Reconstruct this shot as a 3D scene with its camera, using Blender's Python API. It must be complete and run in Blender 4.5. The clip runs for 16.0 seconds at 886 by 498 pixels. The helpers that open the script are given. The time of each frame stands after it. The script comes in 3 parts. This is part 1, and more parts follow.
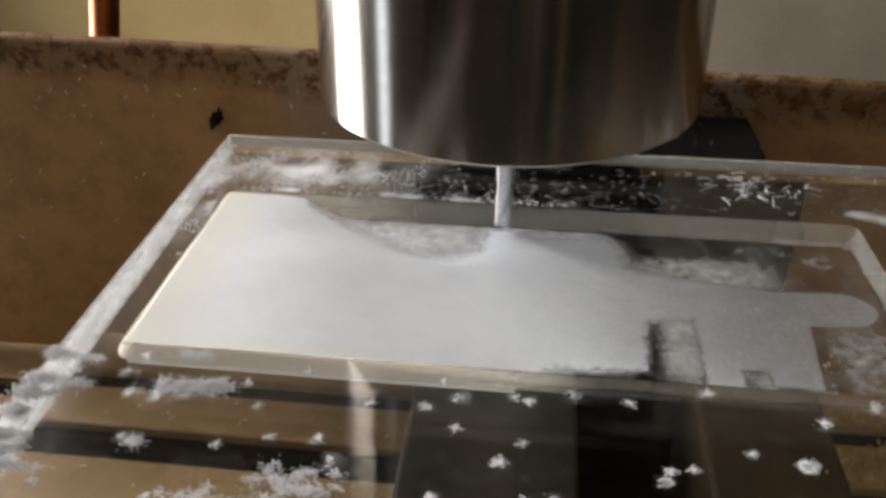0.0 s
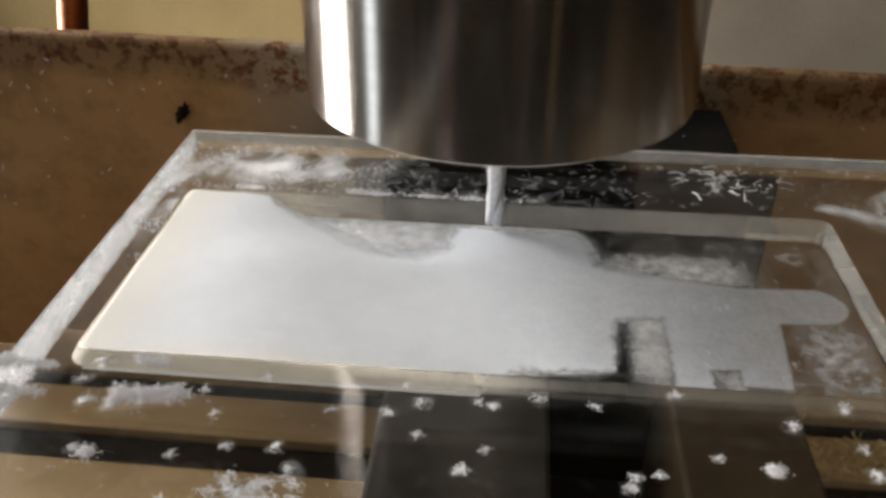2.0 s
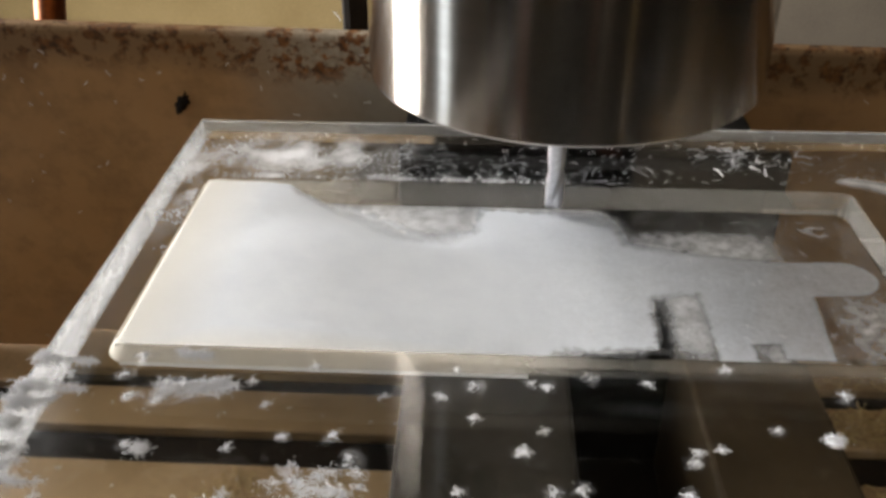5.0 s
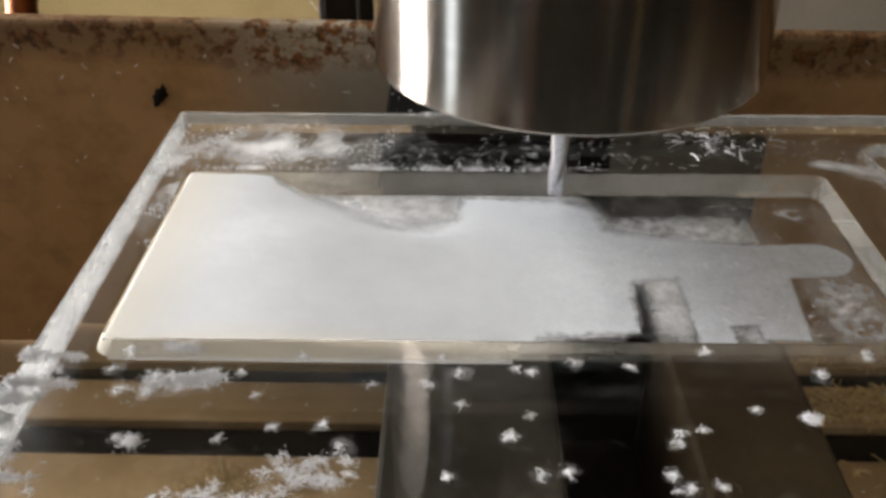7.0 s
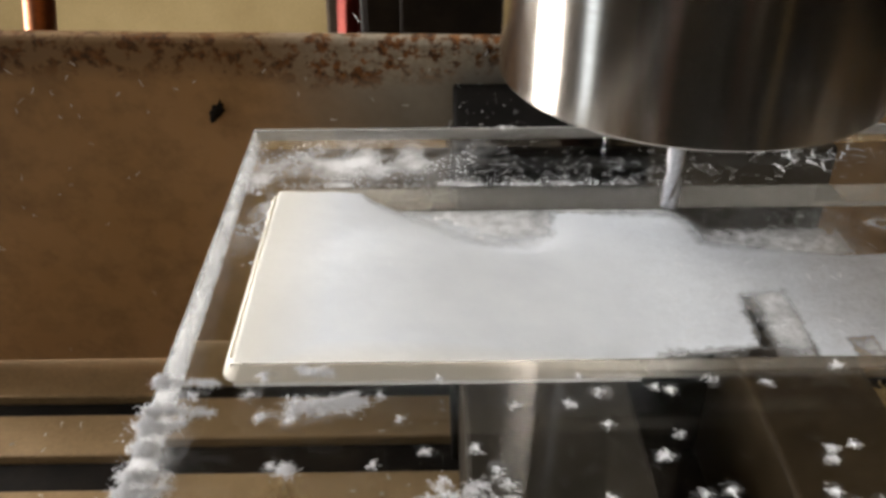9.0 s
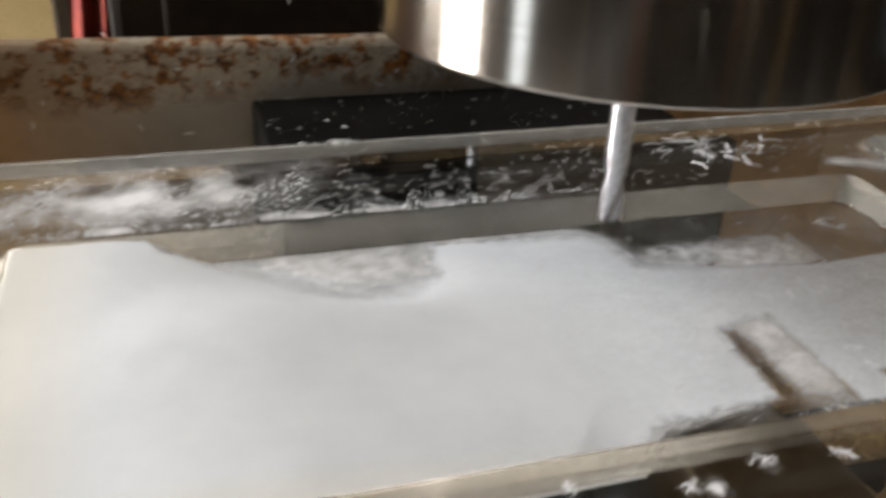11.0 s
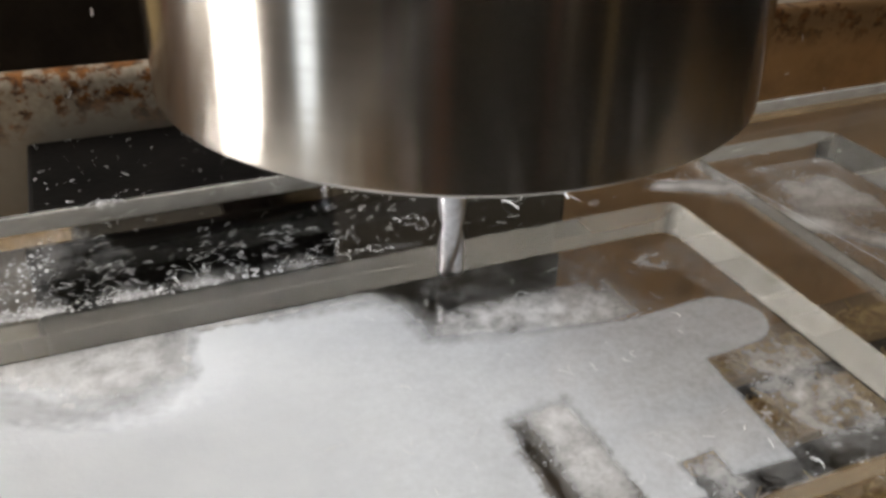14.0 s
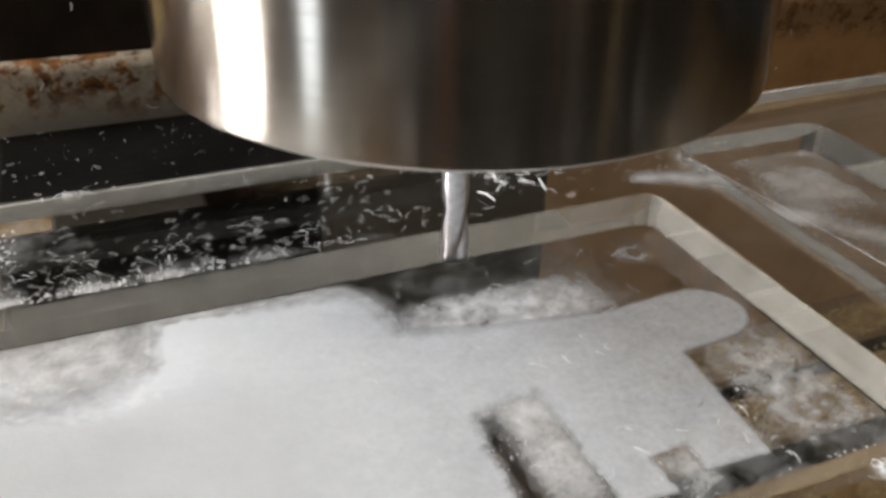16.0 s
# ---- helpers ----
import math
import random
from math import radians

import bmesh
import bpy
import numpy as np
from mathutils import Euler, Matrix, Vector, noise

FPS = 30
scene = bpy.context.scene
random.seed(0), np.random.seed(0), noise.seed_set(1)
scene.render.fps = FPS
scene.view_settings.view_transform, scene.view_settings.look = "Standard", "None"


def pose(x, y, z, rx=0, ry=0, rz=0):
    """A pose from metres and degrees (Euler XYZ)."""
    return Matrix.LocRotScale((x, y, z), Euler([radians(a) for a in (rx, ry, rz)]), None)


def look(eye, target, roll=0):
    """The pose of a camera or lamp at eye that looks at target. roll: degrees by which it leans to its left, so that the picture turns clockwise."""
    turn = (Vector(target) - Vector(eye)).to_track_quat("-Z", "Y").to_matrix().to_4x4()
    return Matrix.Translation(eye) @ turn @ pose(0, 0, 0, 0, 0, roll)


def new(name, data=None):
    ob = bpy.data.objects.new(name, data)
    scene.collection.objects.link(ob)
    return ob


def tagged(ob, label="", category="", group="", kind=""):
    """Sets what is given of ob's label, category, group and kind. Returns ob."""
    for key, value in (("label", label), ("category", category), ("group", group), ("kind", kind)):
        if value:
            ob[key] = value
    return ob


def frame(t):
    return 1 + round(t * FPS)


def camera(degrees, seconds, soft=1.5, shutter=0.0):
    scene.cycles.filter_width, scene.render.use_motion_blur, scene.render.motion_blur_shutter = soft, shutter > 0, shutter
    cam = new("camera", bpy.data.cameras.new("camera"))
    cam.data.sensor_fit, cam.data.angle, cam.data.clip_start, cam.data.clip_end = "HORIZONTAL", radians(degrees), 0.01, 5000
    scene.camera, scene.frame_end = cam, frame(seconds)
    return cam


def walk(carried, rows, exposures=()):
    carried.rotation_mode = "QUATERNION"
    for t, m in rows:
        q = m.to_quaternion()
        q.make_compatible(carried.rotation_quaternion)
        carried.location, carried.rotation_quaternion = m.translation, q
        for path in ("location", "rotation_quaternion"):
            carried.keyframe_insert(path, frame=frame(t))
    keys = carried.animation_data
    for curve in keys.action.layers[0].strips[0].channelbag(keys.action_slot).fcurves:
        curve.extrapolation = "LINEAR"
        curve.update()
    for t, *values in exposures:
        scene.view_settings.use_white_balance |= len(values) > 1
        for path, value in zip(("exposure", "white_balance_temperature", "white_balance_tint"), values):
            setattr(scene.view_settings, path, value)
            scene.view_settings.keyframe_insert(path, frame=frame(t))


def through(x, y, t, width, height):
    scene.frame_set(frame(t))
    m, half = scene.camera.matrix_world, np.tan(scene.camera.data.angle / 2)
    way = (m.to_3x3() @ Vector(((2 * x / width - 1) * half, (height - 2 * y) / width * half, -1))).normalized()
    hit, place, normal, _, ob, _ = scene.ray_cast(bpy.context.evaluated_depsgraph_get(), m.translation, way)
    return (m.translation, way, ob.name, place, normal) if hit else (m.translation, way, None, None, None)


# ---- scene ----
cam = camera(52.3, 16.0, soft=3.3, shutter=0.5)
PATH = [
    (0, (-0.029, -0.0905, 0.153), (-0.221, 1.626, -0.855), 0.25),
    (0.5, (-0.028, -0.0875, 0.152), (-0.212, 1.626, -0.863), 0.45),
    (1, (-0.029, -0.0865, 0.151), (-0.206, 1.621, -0.875), 0.35),
    (1.5, (-0.029, -0.0865, 0.152), (-0.197, 1.616, -0.882), 0.35),
    (2, (-0.027, -0.0875, 0.153), (-0.181, 1.62, -0.878), 0.45),
    (2.5, (-0.027, -0.0865, 0.153), (-0.172, 1.62, -0.879), 0.15),
    (3, (-0.027, -0.0855, 0.153), (-0.158, 1.62, -0.883), -0.35),
    (3.5, (-0.028, -0.0865, 0.153), (-0.139, 1.619, -0.885), -0.35),
    (4, (-0.031, -0.0875, 0.152), (-0.129, 1.616, -0.889), -0.25),
    (6.5, (-0.037, -0.0875, 0.152), (-0.084, 1.598, -0.922), 0.05),
    (7, (-0.036, -0.0885, 0.153), (-0.067, 1.594, -0.926), -0.15),
    (7.5, (-0.039, -0.0885, 0.152), (-0.058, 1.592, -0.929), -0.15),
    (8, (-0.04, -0.0895, 0.153), (-0.05, 1.592, -0.927), -0.15),
    (8.5, (-0.044, -0.0915, 0.153), (-0.045, 1.589, -0.929), 0.05),
    (8.7, (-0.048, -0.0905, 0.156), (-0.051, 1.59, -0.927), -0.15),
    (10.8, (-0.061, -0.056, 0.129), (0.43, 1.66, -0.78), 1.9),
    (11, (-0.059, -0.053, 0.131), (0.473, 1.638, -0.795), 2.5),
    (11.5, (-0.05, -0.048, 0.132), (0.635, 1.594, -0.783), 3.3),
    (12, (-0.046, -0.049, 0.134), (0.613, 1.598, -0.79), 2.3),
    (12.5, (-0.046, -0.045, 0.137), (0.619, 1.557, -0.859), 1.5),
    (13, (-0.043, -0.044, 0.138), (0.636, 1.55, -0.862), 1.1),
    (13.5, (-0.04, -0.043, 0.136), (0.596, 1.564, -0.87), 0.4),
    (14, (-0.04, -0.043, 0.136), (0.624, 1.55, -0.875), 1.0),
    (14.5, (-0.039, -0.043, 0.137), (0.632, 1.546, -0.875), 1.1),
    (15, (-0.037, -0.043, 0.134), (0.646, 1.549, -0.865), 1.3),
    (15.5, (-0.037, -0.043, 0.135), (0.642, 1.552, -0.862), 1.2),
    (16, (-0.037, -0.043, 0.134), (0.627, 1.554, -0.869), 0.9),
]
EXPOSURES = [(0, -0.10), (1.0, 0.0), (8.7, 0.02), (10.8, -0.02), (11.2, 0.0), (11.6, 0.08), (12.5, 0.38), (13.0, 0.48), (13.4, 0.16), (16, 0.14)]
walk(cam, [(t, look(eye, target, roll)) for t, eye, target, roll in PATH], EXPOSURES)

# ---- light ----
world = bpy.data.worlds.new("sky")
scene.world = world
world.use_nodes = True
wn = world.node_tree
sky = wn.nodes.new("ShaderNodeTexSky")
sky.sky_type, sky.sun_disc = "NISHITA", False
sky.sun_elevation, sky.sun_rotation = radians(40), radians(300)
wn.links.new(sky.outputs[0], wn.nodes["Background"].inputs[0])
wn.nodes["Background"].inputs[1].default_value = 0.08


def area_light(name, m, sx, sy, watts, colour):
    lamp = bpy.data.lights.new(name, "AREA")
    lamp.shape, lamp.size, lamp.size_y = "RECTANGLE", sx, sy
    lamp.energy, lamp.color = watts, colour
    ob = new(name, lamp)
    ob.matrix_world = m
    return ob


# daylight in the two openings of the left wall, and an added fill light overhead
area_light("doorway_daylight", look((-1.24, 0.45, 0.20), (0, 0.45, 0.20)), 0.68, 2.1, 76, (1.0, 0.965, 0.935))
area_light("window_daylight", look((-1.24, -0.338, 0.20), (0, -0.338, 0.20)), 0.15, 2.1, 3.0, (0.80, 0.90, 1.0))
area_light("unseen_fill_light", look((-0.10, -0.55, 1.36), (0.0, 0.0, 0.0)), 0.7, 0.6, 4.2, (1.0, 0.90, 0.76))


# ---- materials ----
def material(name):
    m = bpy.data.materials.new(name)
    m.use_nodes = True
    t = m.node_tree
    return m, t, t.nodes["Principled BSDF"]


def node(t, kind, **values):
    n = t.nodes.new(kind)
    for key, value in values.items():
        n.inputs[key.replace("_", " ")].default_value = value
    return n


def noise_tex(t, scale, detail=4.0, rough=0.6, stretch=None):
    co = t.nodes.new("ShaderNodeTexCoord")
    n = node(t, "ShaderNodeTexNoise", Scale=scale, Detail=detail, Roughness=rough)
    if stretch:
        mp = node(t, "ShaderNodeMapping", Scale=stretch)
        t.links.new(co.outputs["Object"], mp.inputs[0])
        t.links.new(mp.outputs[0], n.inputs["Vector"])
    else:
        t.links.new(co.outputs["Object"], n.inputs["Vector"])
    return n


def ramp(t, source, stops):
    r = t.nodes.new("ShaderNodeValToRGB")
    e = r.color_ramp.elements
    while len(e) < len(stops):
        e.new(0.5)
    for i, (p, c) in enumerate(stops):
        e[i].position = p
        e[i].color = (*c, 1) if len(c) == 3 else c
    t.links.new(source, r.inputs[0])
    return r.outputs[0]


def mix(t, factor, a, b):
    n = t.nodes.new("ShaderNodeMix")
    n.data_type = "RGBA"
    for socket, v in ((n.inputs[0], factor), (n.inputs[6], a), (n.inputs[7], b)):
        if isinstance(v, (int, float)):
            socket.default_value = v
        elif isinstance(v, tuple):
            socket.default_value = (*v, 1)
        else:
            t.links.new(v, socket)
    return n.outputs[2]


def bump(t, p, source, strength, distance):
    b = node(t, "ShaderNodeBump", Strength=strength, Distance=distance)
    t.links.new(source, b.inputs["Height"])
    t.links.new(b.outputs[0], p.inputs["Normal"])


def speckled(name, a, b, scale, rough=0.6, metal=0.0, spread=(0.35, 0.65), fine=900, relief=0.3, depth=0.0003, gloss=0.5):
    m, t, p = material(name)
    n1, n2 = noise_tex(t, scale), noise_tex(t, fine, 3)
    c1 = ramp(t, n1.outputs[0], [(spread[0], a), (spread[1], b)])
    c2 = ramp(t, n2.outputs[0], [(0.3, (0.75, 0.75, 0.75)), (0.7, (1, 1, 1))])
    k = t.nodes.new("ShaderNodeMix")
    k.data_type, k.blend_type = "RGBA", "MULTIPLY"
    k.inputs[0].default_value = 1.0
    t.links.new(c1, k.inputs[6])
    t.links.new(c2, k.inputs[7])
    t.links.new(k.outputs[2], p.inputs["Base Color"])
    p.inputs["Roughness"].default_value, p.inputs["Metallic"].default_value = rough, metal
    p.inputs["Specular IOR Level"].default_value = gloss
    bump(t, p, n2.outputs[0], relief, depth)
    return m


IRON = speckled("oiled_iron", (0.32, 0.212, 0.104), (0.455, 0.312, 0.165), 45, 0.42, 0.12)
DARK_STEEL = speckled("dark_steel", (0.004, 0.0036, 0.0032), (0.010, 0.0088, 0.0076), 120, 0.62, 0.0, relief=0.2, gloss=0.10)
BED_STEEL = speckled("bed_steel", (0.022, 0.018, 0.013), (0.042, 0.034, 0.025), 60, 0.5, 0.0, gloss=0.2)
BED_BROWN = speckled("bed_brown", (0.030, 0.019, 0.0085), (0.054, 0.036, 0.017), 60, 0.5, 0.0, gloss=0.25)
BLACK = speckled("black_enamel", (0.009, 0.0068, 0.005), (0.021, 0.016, 0.0115), 60, 0.7, 0.0, gloss=0.12)
# near-black with the shade of slots and channel in its colour; the screw shares it
SLOT = speckled("slot_black", (0.006, 0.005, 0.004), (0.015, 0.011, 0.008), 90, 0.8, 0.0, gloss=0.1)
PALE = speckled("pale_plaster", (0.56, 0.51, 0.43), (0.64, 0.59, 0.50), 6, 0.85, 0.0, fine=300)
CREAM = speckled("cream_plaster", (0.34, 0.275, 0.165), (0.40, 0.33, 0.21), 6, 0.85, 0.0, fine=300)
TAN = speckled("tan_plaster", (0.24, 0.17, 0.068), (0.285, 0.208, 0.09), 6, 0.9, 0.0, fine=300)
GREY_WALL = speckled("grey_brown_plaster", (0.17, 0.14, 0.105), (0.21, 0.175, 0.13), 6, 0.9, 0.0, fine=300)
BROWN_WALL = speckled("plain_brown", (0.034, 0.024, 0.015), (0.052, 0.037, 0.024), 3, 0.8, 0.0, fine=200, gloss=0.1)
RED_WALL = speckled("reflected_red_brown", (0.15, 0.062, 0.04), (0.19, 0.085, 0.052), 3, 0.8, 0.0, fine=200, gloss=0.1)
DARK_WALL = speckled("dark_brown_plaster", (0.006, 0.0046, 0.0035), (0.013, 0.010, 0.0075), 3, 0.8, 0.0, fine=200, gloss=0.1)
COPPER = speckled("copper", (0.36, 0.115, 0.04), (0.46, 0.165, 0.065), 60, 0.35, 0.9)
RED = speckled("red_cloth", (0.16, 0.02, 0.015), (0.24, 0.035, 0.02), 60, 0.9)
GOLD = speckled("brass_swarf", (0.55, 0.40, 0.18), (0.75, 0.58, 0.30), 300, 0.4, 0.3)


def make_rust():
    """Brown plate whose upper lip is pitted with orange rust over bare grey steel."""
    m, t, p = material("rusty_plate")
    co = t.nodes.new("ShaderNodeTexCoord")
    sep = t.nodes.new("ShaderNodeSeparateXYZ")
    t.links.new(co.outputs["Object"], sep.inputs[0])
    big, mid, fine = noise_tex(t, 22, 3), noise_tex(t, 250, 6, 0.72), noise_tex(t, 900, 3)
    brown = ramp(t, noise_tex(t, 16, 5).outputs[0], [(0.3, (0.40, 0.230, 0.094)), (0.7, (0.53, 0.328, 0.158))])
    stain = ramp(t, noise_tex(t, 110, 6, 0.7).outputs[0], [(0.32, (0.62, 0.60, 0.58)), (0.55, (1, 1, 1)), (0.75, (1.0, 0.97, 0.92))])
    blend = t.nodes.new("ShaderNodeMix")
    blend.data_type, blend.blend_type = "RGBA", "MULTIPLY"
    blend.inputs[0].default_value = 0.8
    t.links.new(brown, blend.inputs[6])
    t.links.new(stain, blend.inputs[7])
    brown = blend.outputs[2]
    grey = ramp(t, fine.outputs[0], [(0.3, (0.32, 0.27, 0.20)), (0.7, (0.50, 0.44, 0.35))])
    # bare steel shows toward the lip and beside the vise
    wob = node(t, "ShaderNodeMath")
    wob.operation = "MULTIPLY_ADD"
    t.links.new(big.outputs[0], wob.inputs[0])
    wob.inputs[1].default_value = 0.018
    t.links.new(sep.outputs[2], wob.inputs[2])
    lip = node(t, "ShaderNodeMapRange")
    for k, v in (("From Min", 0.0965), ("From Max", 0.1015)):
        lip.inputs[k].default_value = v
    t.links.new(wob.outputs[0], lip.inputs[0])
    # bare grey steel beside the vise
    off = node(t, "ShaderNodeMath")
    off.operation = "MULTIPLY_ADD"
    t.links.new(big.outputs[0], off.inputs[0])
    off.inputs[1].default_value = 0.03
    t.links.new(sep.outputs[0], off.inputs[2])
    side = node(t, "ShaderNodeMapRange")
    for k, v in (("From Min", -0.075), ("From Max", -0.045)):
        side.inputs[k].default_value = v
    t.links.new(off.outputs[0], side.inputs[0])
    far = node(t, "ShaderNodeMapRange")
    for k, v in (("From Min", 0.03), ("From Max", 0.0)):
        far.inputs[k].default_value = v
    t.links.new(off.outputs[0], far.inputs[0])
    patch = node(t, "ShaderNodeMath")
    patch.operation = "MULTIPLY"
    t.links.new(side.outputs[0], patch.inputs[0])
    t.links.new(far.outputs[0], patch.inputs[1])
    worn = ramp(t, noise_tex(t, 60, 5).outputs[0], [(0.3, (0.22, 0.19, 0.15)), (0.7, (0.36, 0.33, 0.28))])
    base = mix(t, lip.outputs[0], mix(t, patch.outputs[0], brown, worn), mix(t, patch.outputs[0], (0.27, 0.165, 0.078), grey))
    spots = ramp(t, mid.outputs[0], [(0.49, (0, 0, 0)), (0.545, (1, 1, 1))])
    both = node(t, "ShaderNodeMath")
    both.operation = "MULTIPLY"
    t.links.new(spots, both.inputs[0])
    t.links.new(lip.outputs[0], both.inputs[1])
    rust = ramp(t, fine.outputs[0], [(0.35, (0.035, 0.013, 0.006)), (0.66, (0.33, 0.13, 0.028))])
    old = ramp(t, fine.outputs[0], [(0.35, (0.05, 0.022, 0.010)), (0.70, (0.25, 0.105, 0.028))])
    t.links.new(mix(t, both.outputs[0], base, mix(t, patch.outputs[0], old, rust)), p.inputs["Base Color"])
    p.inputs["Roughness"].default_value, p.inputs["Metallic"].default_value = 0.5, 0.15
    bump(t, p, mid.outputs[0], 0.25, 0.0004)
    return m


RUST = make_rust()


def make_steel():
    m, t, p = material("turned_steel")
    rings = noise_tex(t, 40, 4, 0.7, (1, 1, 90))
    t.links.new(ramp(t, rings.outputs[0], [(0.3, (0.38, 0.345, 0.305)), (0.7, (0.46, 0.42, 0.375))]), p.inputs["Base Color"])
    p.inputs["Metallic"].default_value = 1.0
    p.inputs["Roughness"].default_value = 0.18
    p.inputs["Anisotropic"].default_value = 0.75
    p.inputs["Anisotropic Rotation"].default_value = 0.25
    tan = t.nodes.new("ShaderNodeTangent")
    tan.direction_type, tan.axis = "RADIAL", "Z"
    t.links.new(tan.outputs[0], p.inputs["Tangent"])
    bump(t, p, rings.outputs[0], 0.01, 0.0001)
    return m


STEEL = make_steel()


def make_carbide():
    m, t, p = material("bright_carbide")
    n = noise_tex(t, 1500, 3)
    t.links.new(ramp(t, n.outputs[0], [(0.3, (0.50, 0.50, 0.52)), (0.7, (0.72, 0.72, 0.75))]), p.inputs["Base Color"])
    p.inputs["Metallic"].default_value, p.inputs["Roughness"].default_value = 1.0, 0.28
    return m


CARBIDE = make_carbide()


def make_acrylic():
    m, t, p = material("clear_acrylic")
    p.inputs["Base Color"].default_value = (0.93, 0.945, 0.935, 1)
    p.inputs["Transmission Weight"].default_value = 1.0
    p.inputs["IOR"].default_value = 1.47
    n = noise_tex(t, 140, 4)
    t.links.new(ramp(t, n.outputs[0], [(0.40, (0.008, 0.008, 0.008)), (0.8, (0.05, 0.05, 0.05))]), p.inputs["Roughness"])
    return m


ACRYLIC = make_acrylic()


def make_white(name, a, b, scale, through, clear=0.0):
    """White cut plastic: diffuse, with some light passing through."""
    m, t, p = material(name)
    n, f = noise_tex(t, scale, 5, 0.65), noise_tex(t, 2600, 3)
    c = ramp(t, n.outputs[0], [(0.3, a), (0.7, b)])
    t.links.new(c, p.inputs["Base Color"])
    p.inputs["Roughness"].default_value = 0.75
    bump(t, p, f.outputs[0], 0.15, 0.0002)
    tr = t.nodes.new("ShaderNodeBsdfTranslucent")
    t.links.new(c, tr.inputs[0])
    k = t.nodes.new("ShaderNodeMixShader")
    k.inputs[0].default_value = through
    t.links.new(p.outputs[0], k.inputs[1])
    t.links.new(tr.outputs[0], k.inputs[2])
    out = k.outputs[0]
    if clear:
        c = t.nodes.new("ShaderNodeMixShader")
        patch = ramp(t, noise_tex(t, 130, 4).outputs[0], [(0.35, (clear * 0.55,) * 3), (0.65, (min(0.9, clear * 1.6),) * 3)])
        t.links.new(patch, c.inputs[0])
        t.links.new(out, c.inputs[1])
        t.links.new(t.nodes.new("ShaderNodeBsdfTransparent").outputs[0], c.inputs[2])
        out = c.outputs[0]
    t.links.new(out, t.nodes["Material Output"].inputs[0])
    return m


SNOW = make_white("white_chips", (0.80, 0.815, 0.83), (0.90, 0.905, 0.91), 160, 0.2)
FLUFF = make_white("matted_white_fluff", (0.84, 0.85, 0.865), (0.92, 0.925, 0.935), 300, 0.25)


def make_layer(name, low, high, through=0.12):
    """White chips or cut plastic: opaque at thin 0, letting what lies behind through as thin rises."""
    m = make_white(name, low, high, 160, through, 0.5)
    t = m.node_tree
    at = t.nodes.new("ShaderNodeAttribute")
    at.attribute_name = "thin"
    k = t.nodes["Material Output"].inputs[0].links[0].from_node
    n1, n2 = noise_tex(t, 330, 6, 0.72), noise_tex(t, 1500, 3, 0.7)

    def calc(kind, p, q):
        f = t.nodes.new("ShaderNodeMath")
        f.operation = kind
        for i, v in enumerate((p, q)):
            if isinstance(v, float):
                f.inputs[i].default_value = v
            else:
                t.links.new(v, f.inputs[i])
        return f.outputs[0]
    thin = at.outputs["Fac"]
    ragged = calc("MULTIPLY", calc("MULTIPLY", thin, calc("SUBTRACT", 1.0, thin)), 3.0)
    grain = calc("SUBTRACT", calc("MULTIPLY", calc("ADD", n1.outputs[0], n2.outputs[0]), 0.5), 0.5)
    total = calc("ADD", thin, calc("MULTIPLY", ragged, grain))
    t.links.new(calc("MAXIMUM", calc("MINIMUM", total, 1.0), 0.0), k.inputs[0])
    return m


PACKED = make_layer("packed_white_chips", (0.83, 0.87, 0.925), (0.89, 0.93, 0.975))


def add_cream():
    """Cream painted into the chips for the light that comes through the pocket wall."""
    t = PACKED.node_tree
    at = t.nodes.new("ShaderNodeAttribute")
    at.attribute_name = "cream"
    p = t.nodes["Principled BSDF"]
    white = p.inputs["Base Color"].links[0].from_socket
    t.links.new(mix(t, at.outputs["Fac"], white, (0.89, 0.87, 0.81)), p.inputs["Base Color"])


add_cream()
FROST = make_layer("frosted_acrylic", (0.79, 0.74, 0.655), (0.89, 0.845, 0.76), 0.35)
SAWN = make_white("sawn_acrylic_back_edge", (0.38, 0.37, 0.35), (0.52, 0.505, 0.48), 500, 0.45, 0.16)
HAZE = make_white("sawn_acrylic_edge", (0.30, 0.30, 0.30), (0.40, 0.40, 0.40), 900, 0.6, 0.45)


# ---- helpers for building ----
def part(name, bm, mat, parent=None, label="", smooth=False):
    me = bpy.data.meshes.new(name)
    if isinstance(bm, tuple):
        me.from_pydata(bm[0], [], bm[1])
        me.update()
    else:
        bmesh.ops.recalc_face_normals(bm, faces=bm.faces)
        bm.to_mesh(me)
        bm.free()
    me.materials.append(mat)
    if smooth:
        me.polygons.foreach_set("use_smooth", [True] * len(me.polygons))
    ob = new(name, me)
    if parent:
        ob.parent = parent
    if label:
        ob["label"] = label
    return ob


def box(x0, y0, z0, x1, y1, z1, bevel=0.0, segments=2):
    bm = bmesh.new()
    bmesh.ops.create_cube(bm, size=1)
    for v in bm.verts:
        v.co = Vector(((x0, x1)[v.co.x > 0], (y0, y1)[v.co.y > 0], (z0, z1)[v.co.z > 0]))
    if bevel:
        bmesh.ops.bevel(bm, geom=bm.edges, offset=bevel, segments=segments, profile=0.5, affect="EDGES")
    return bm


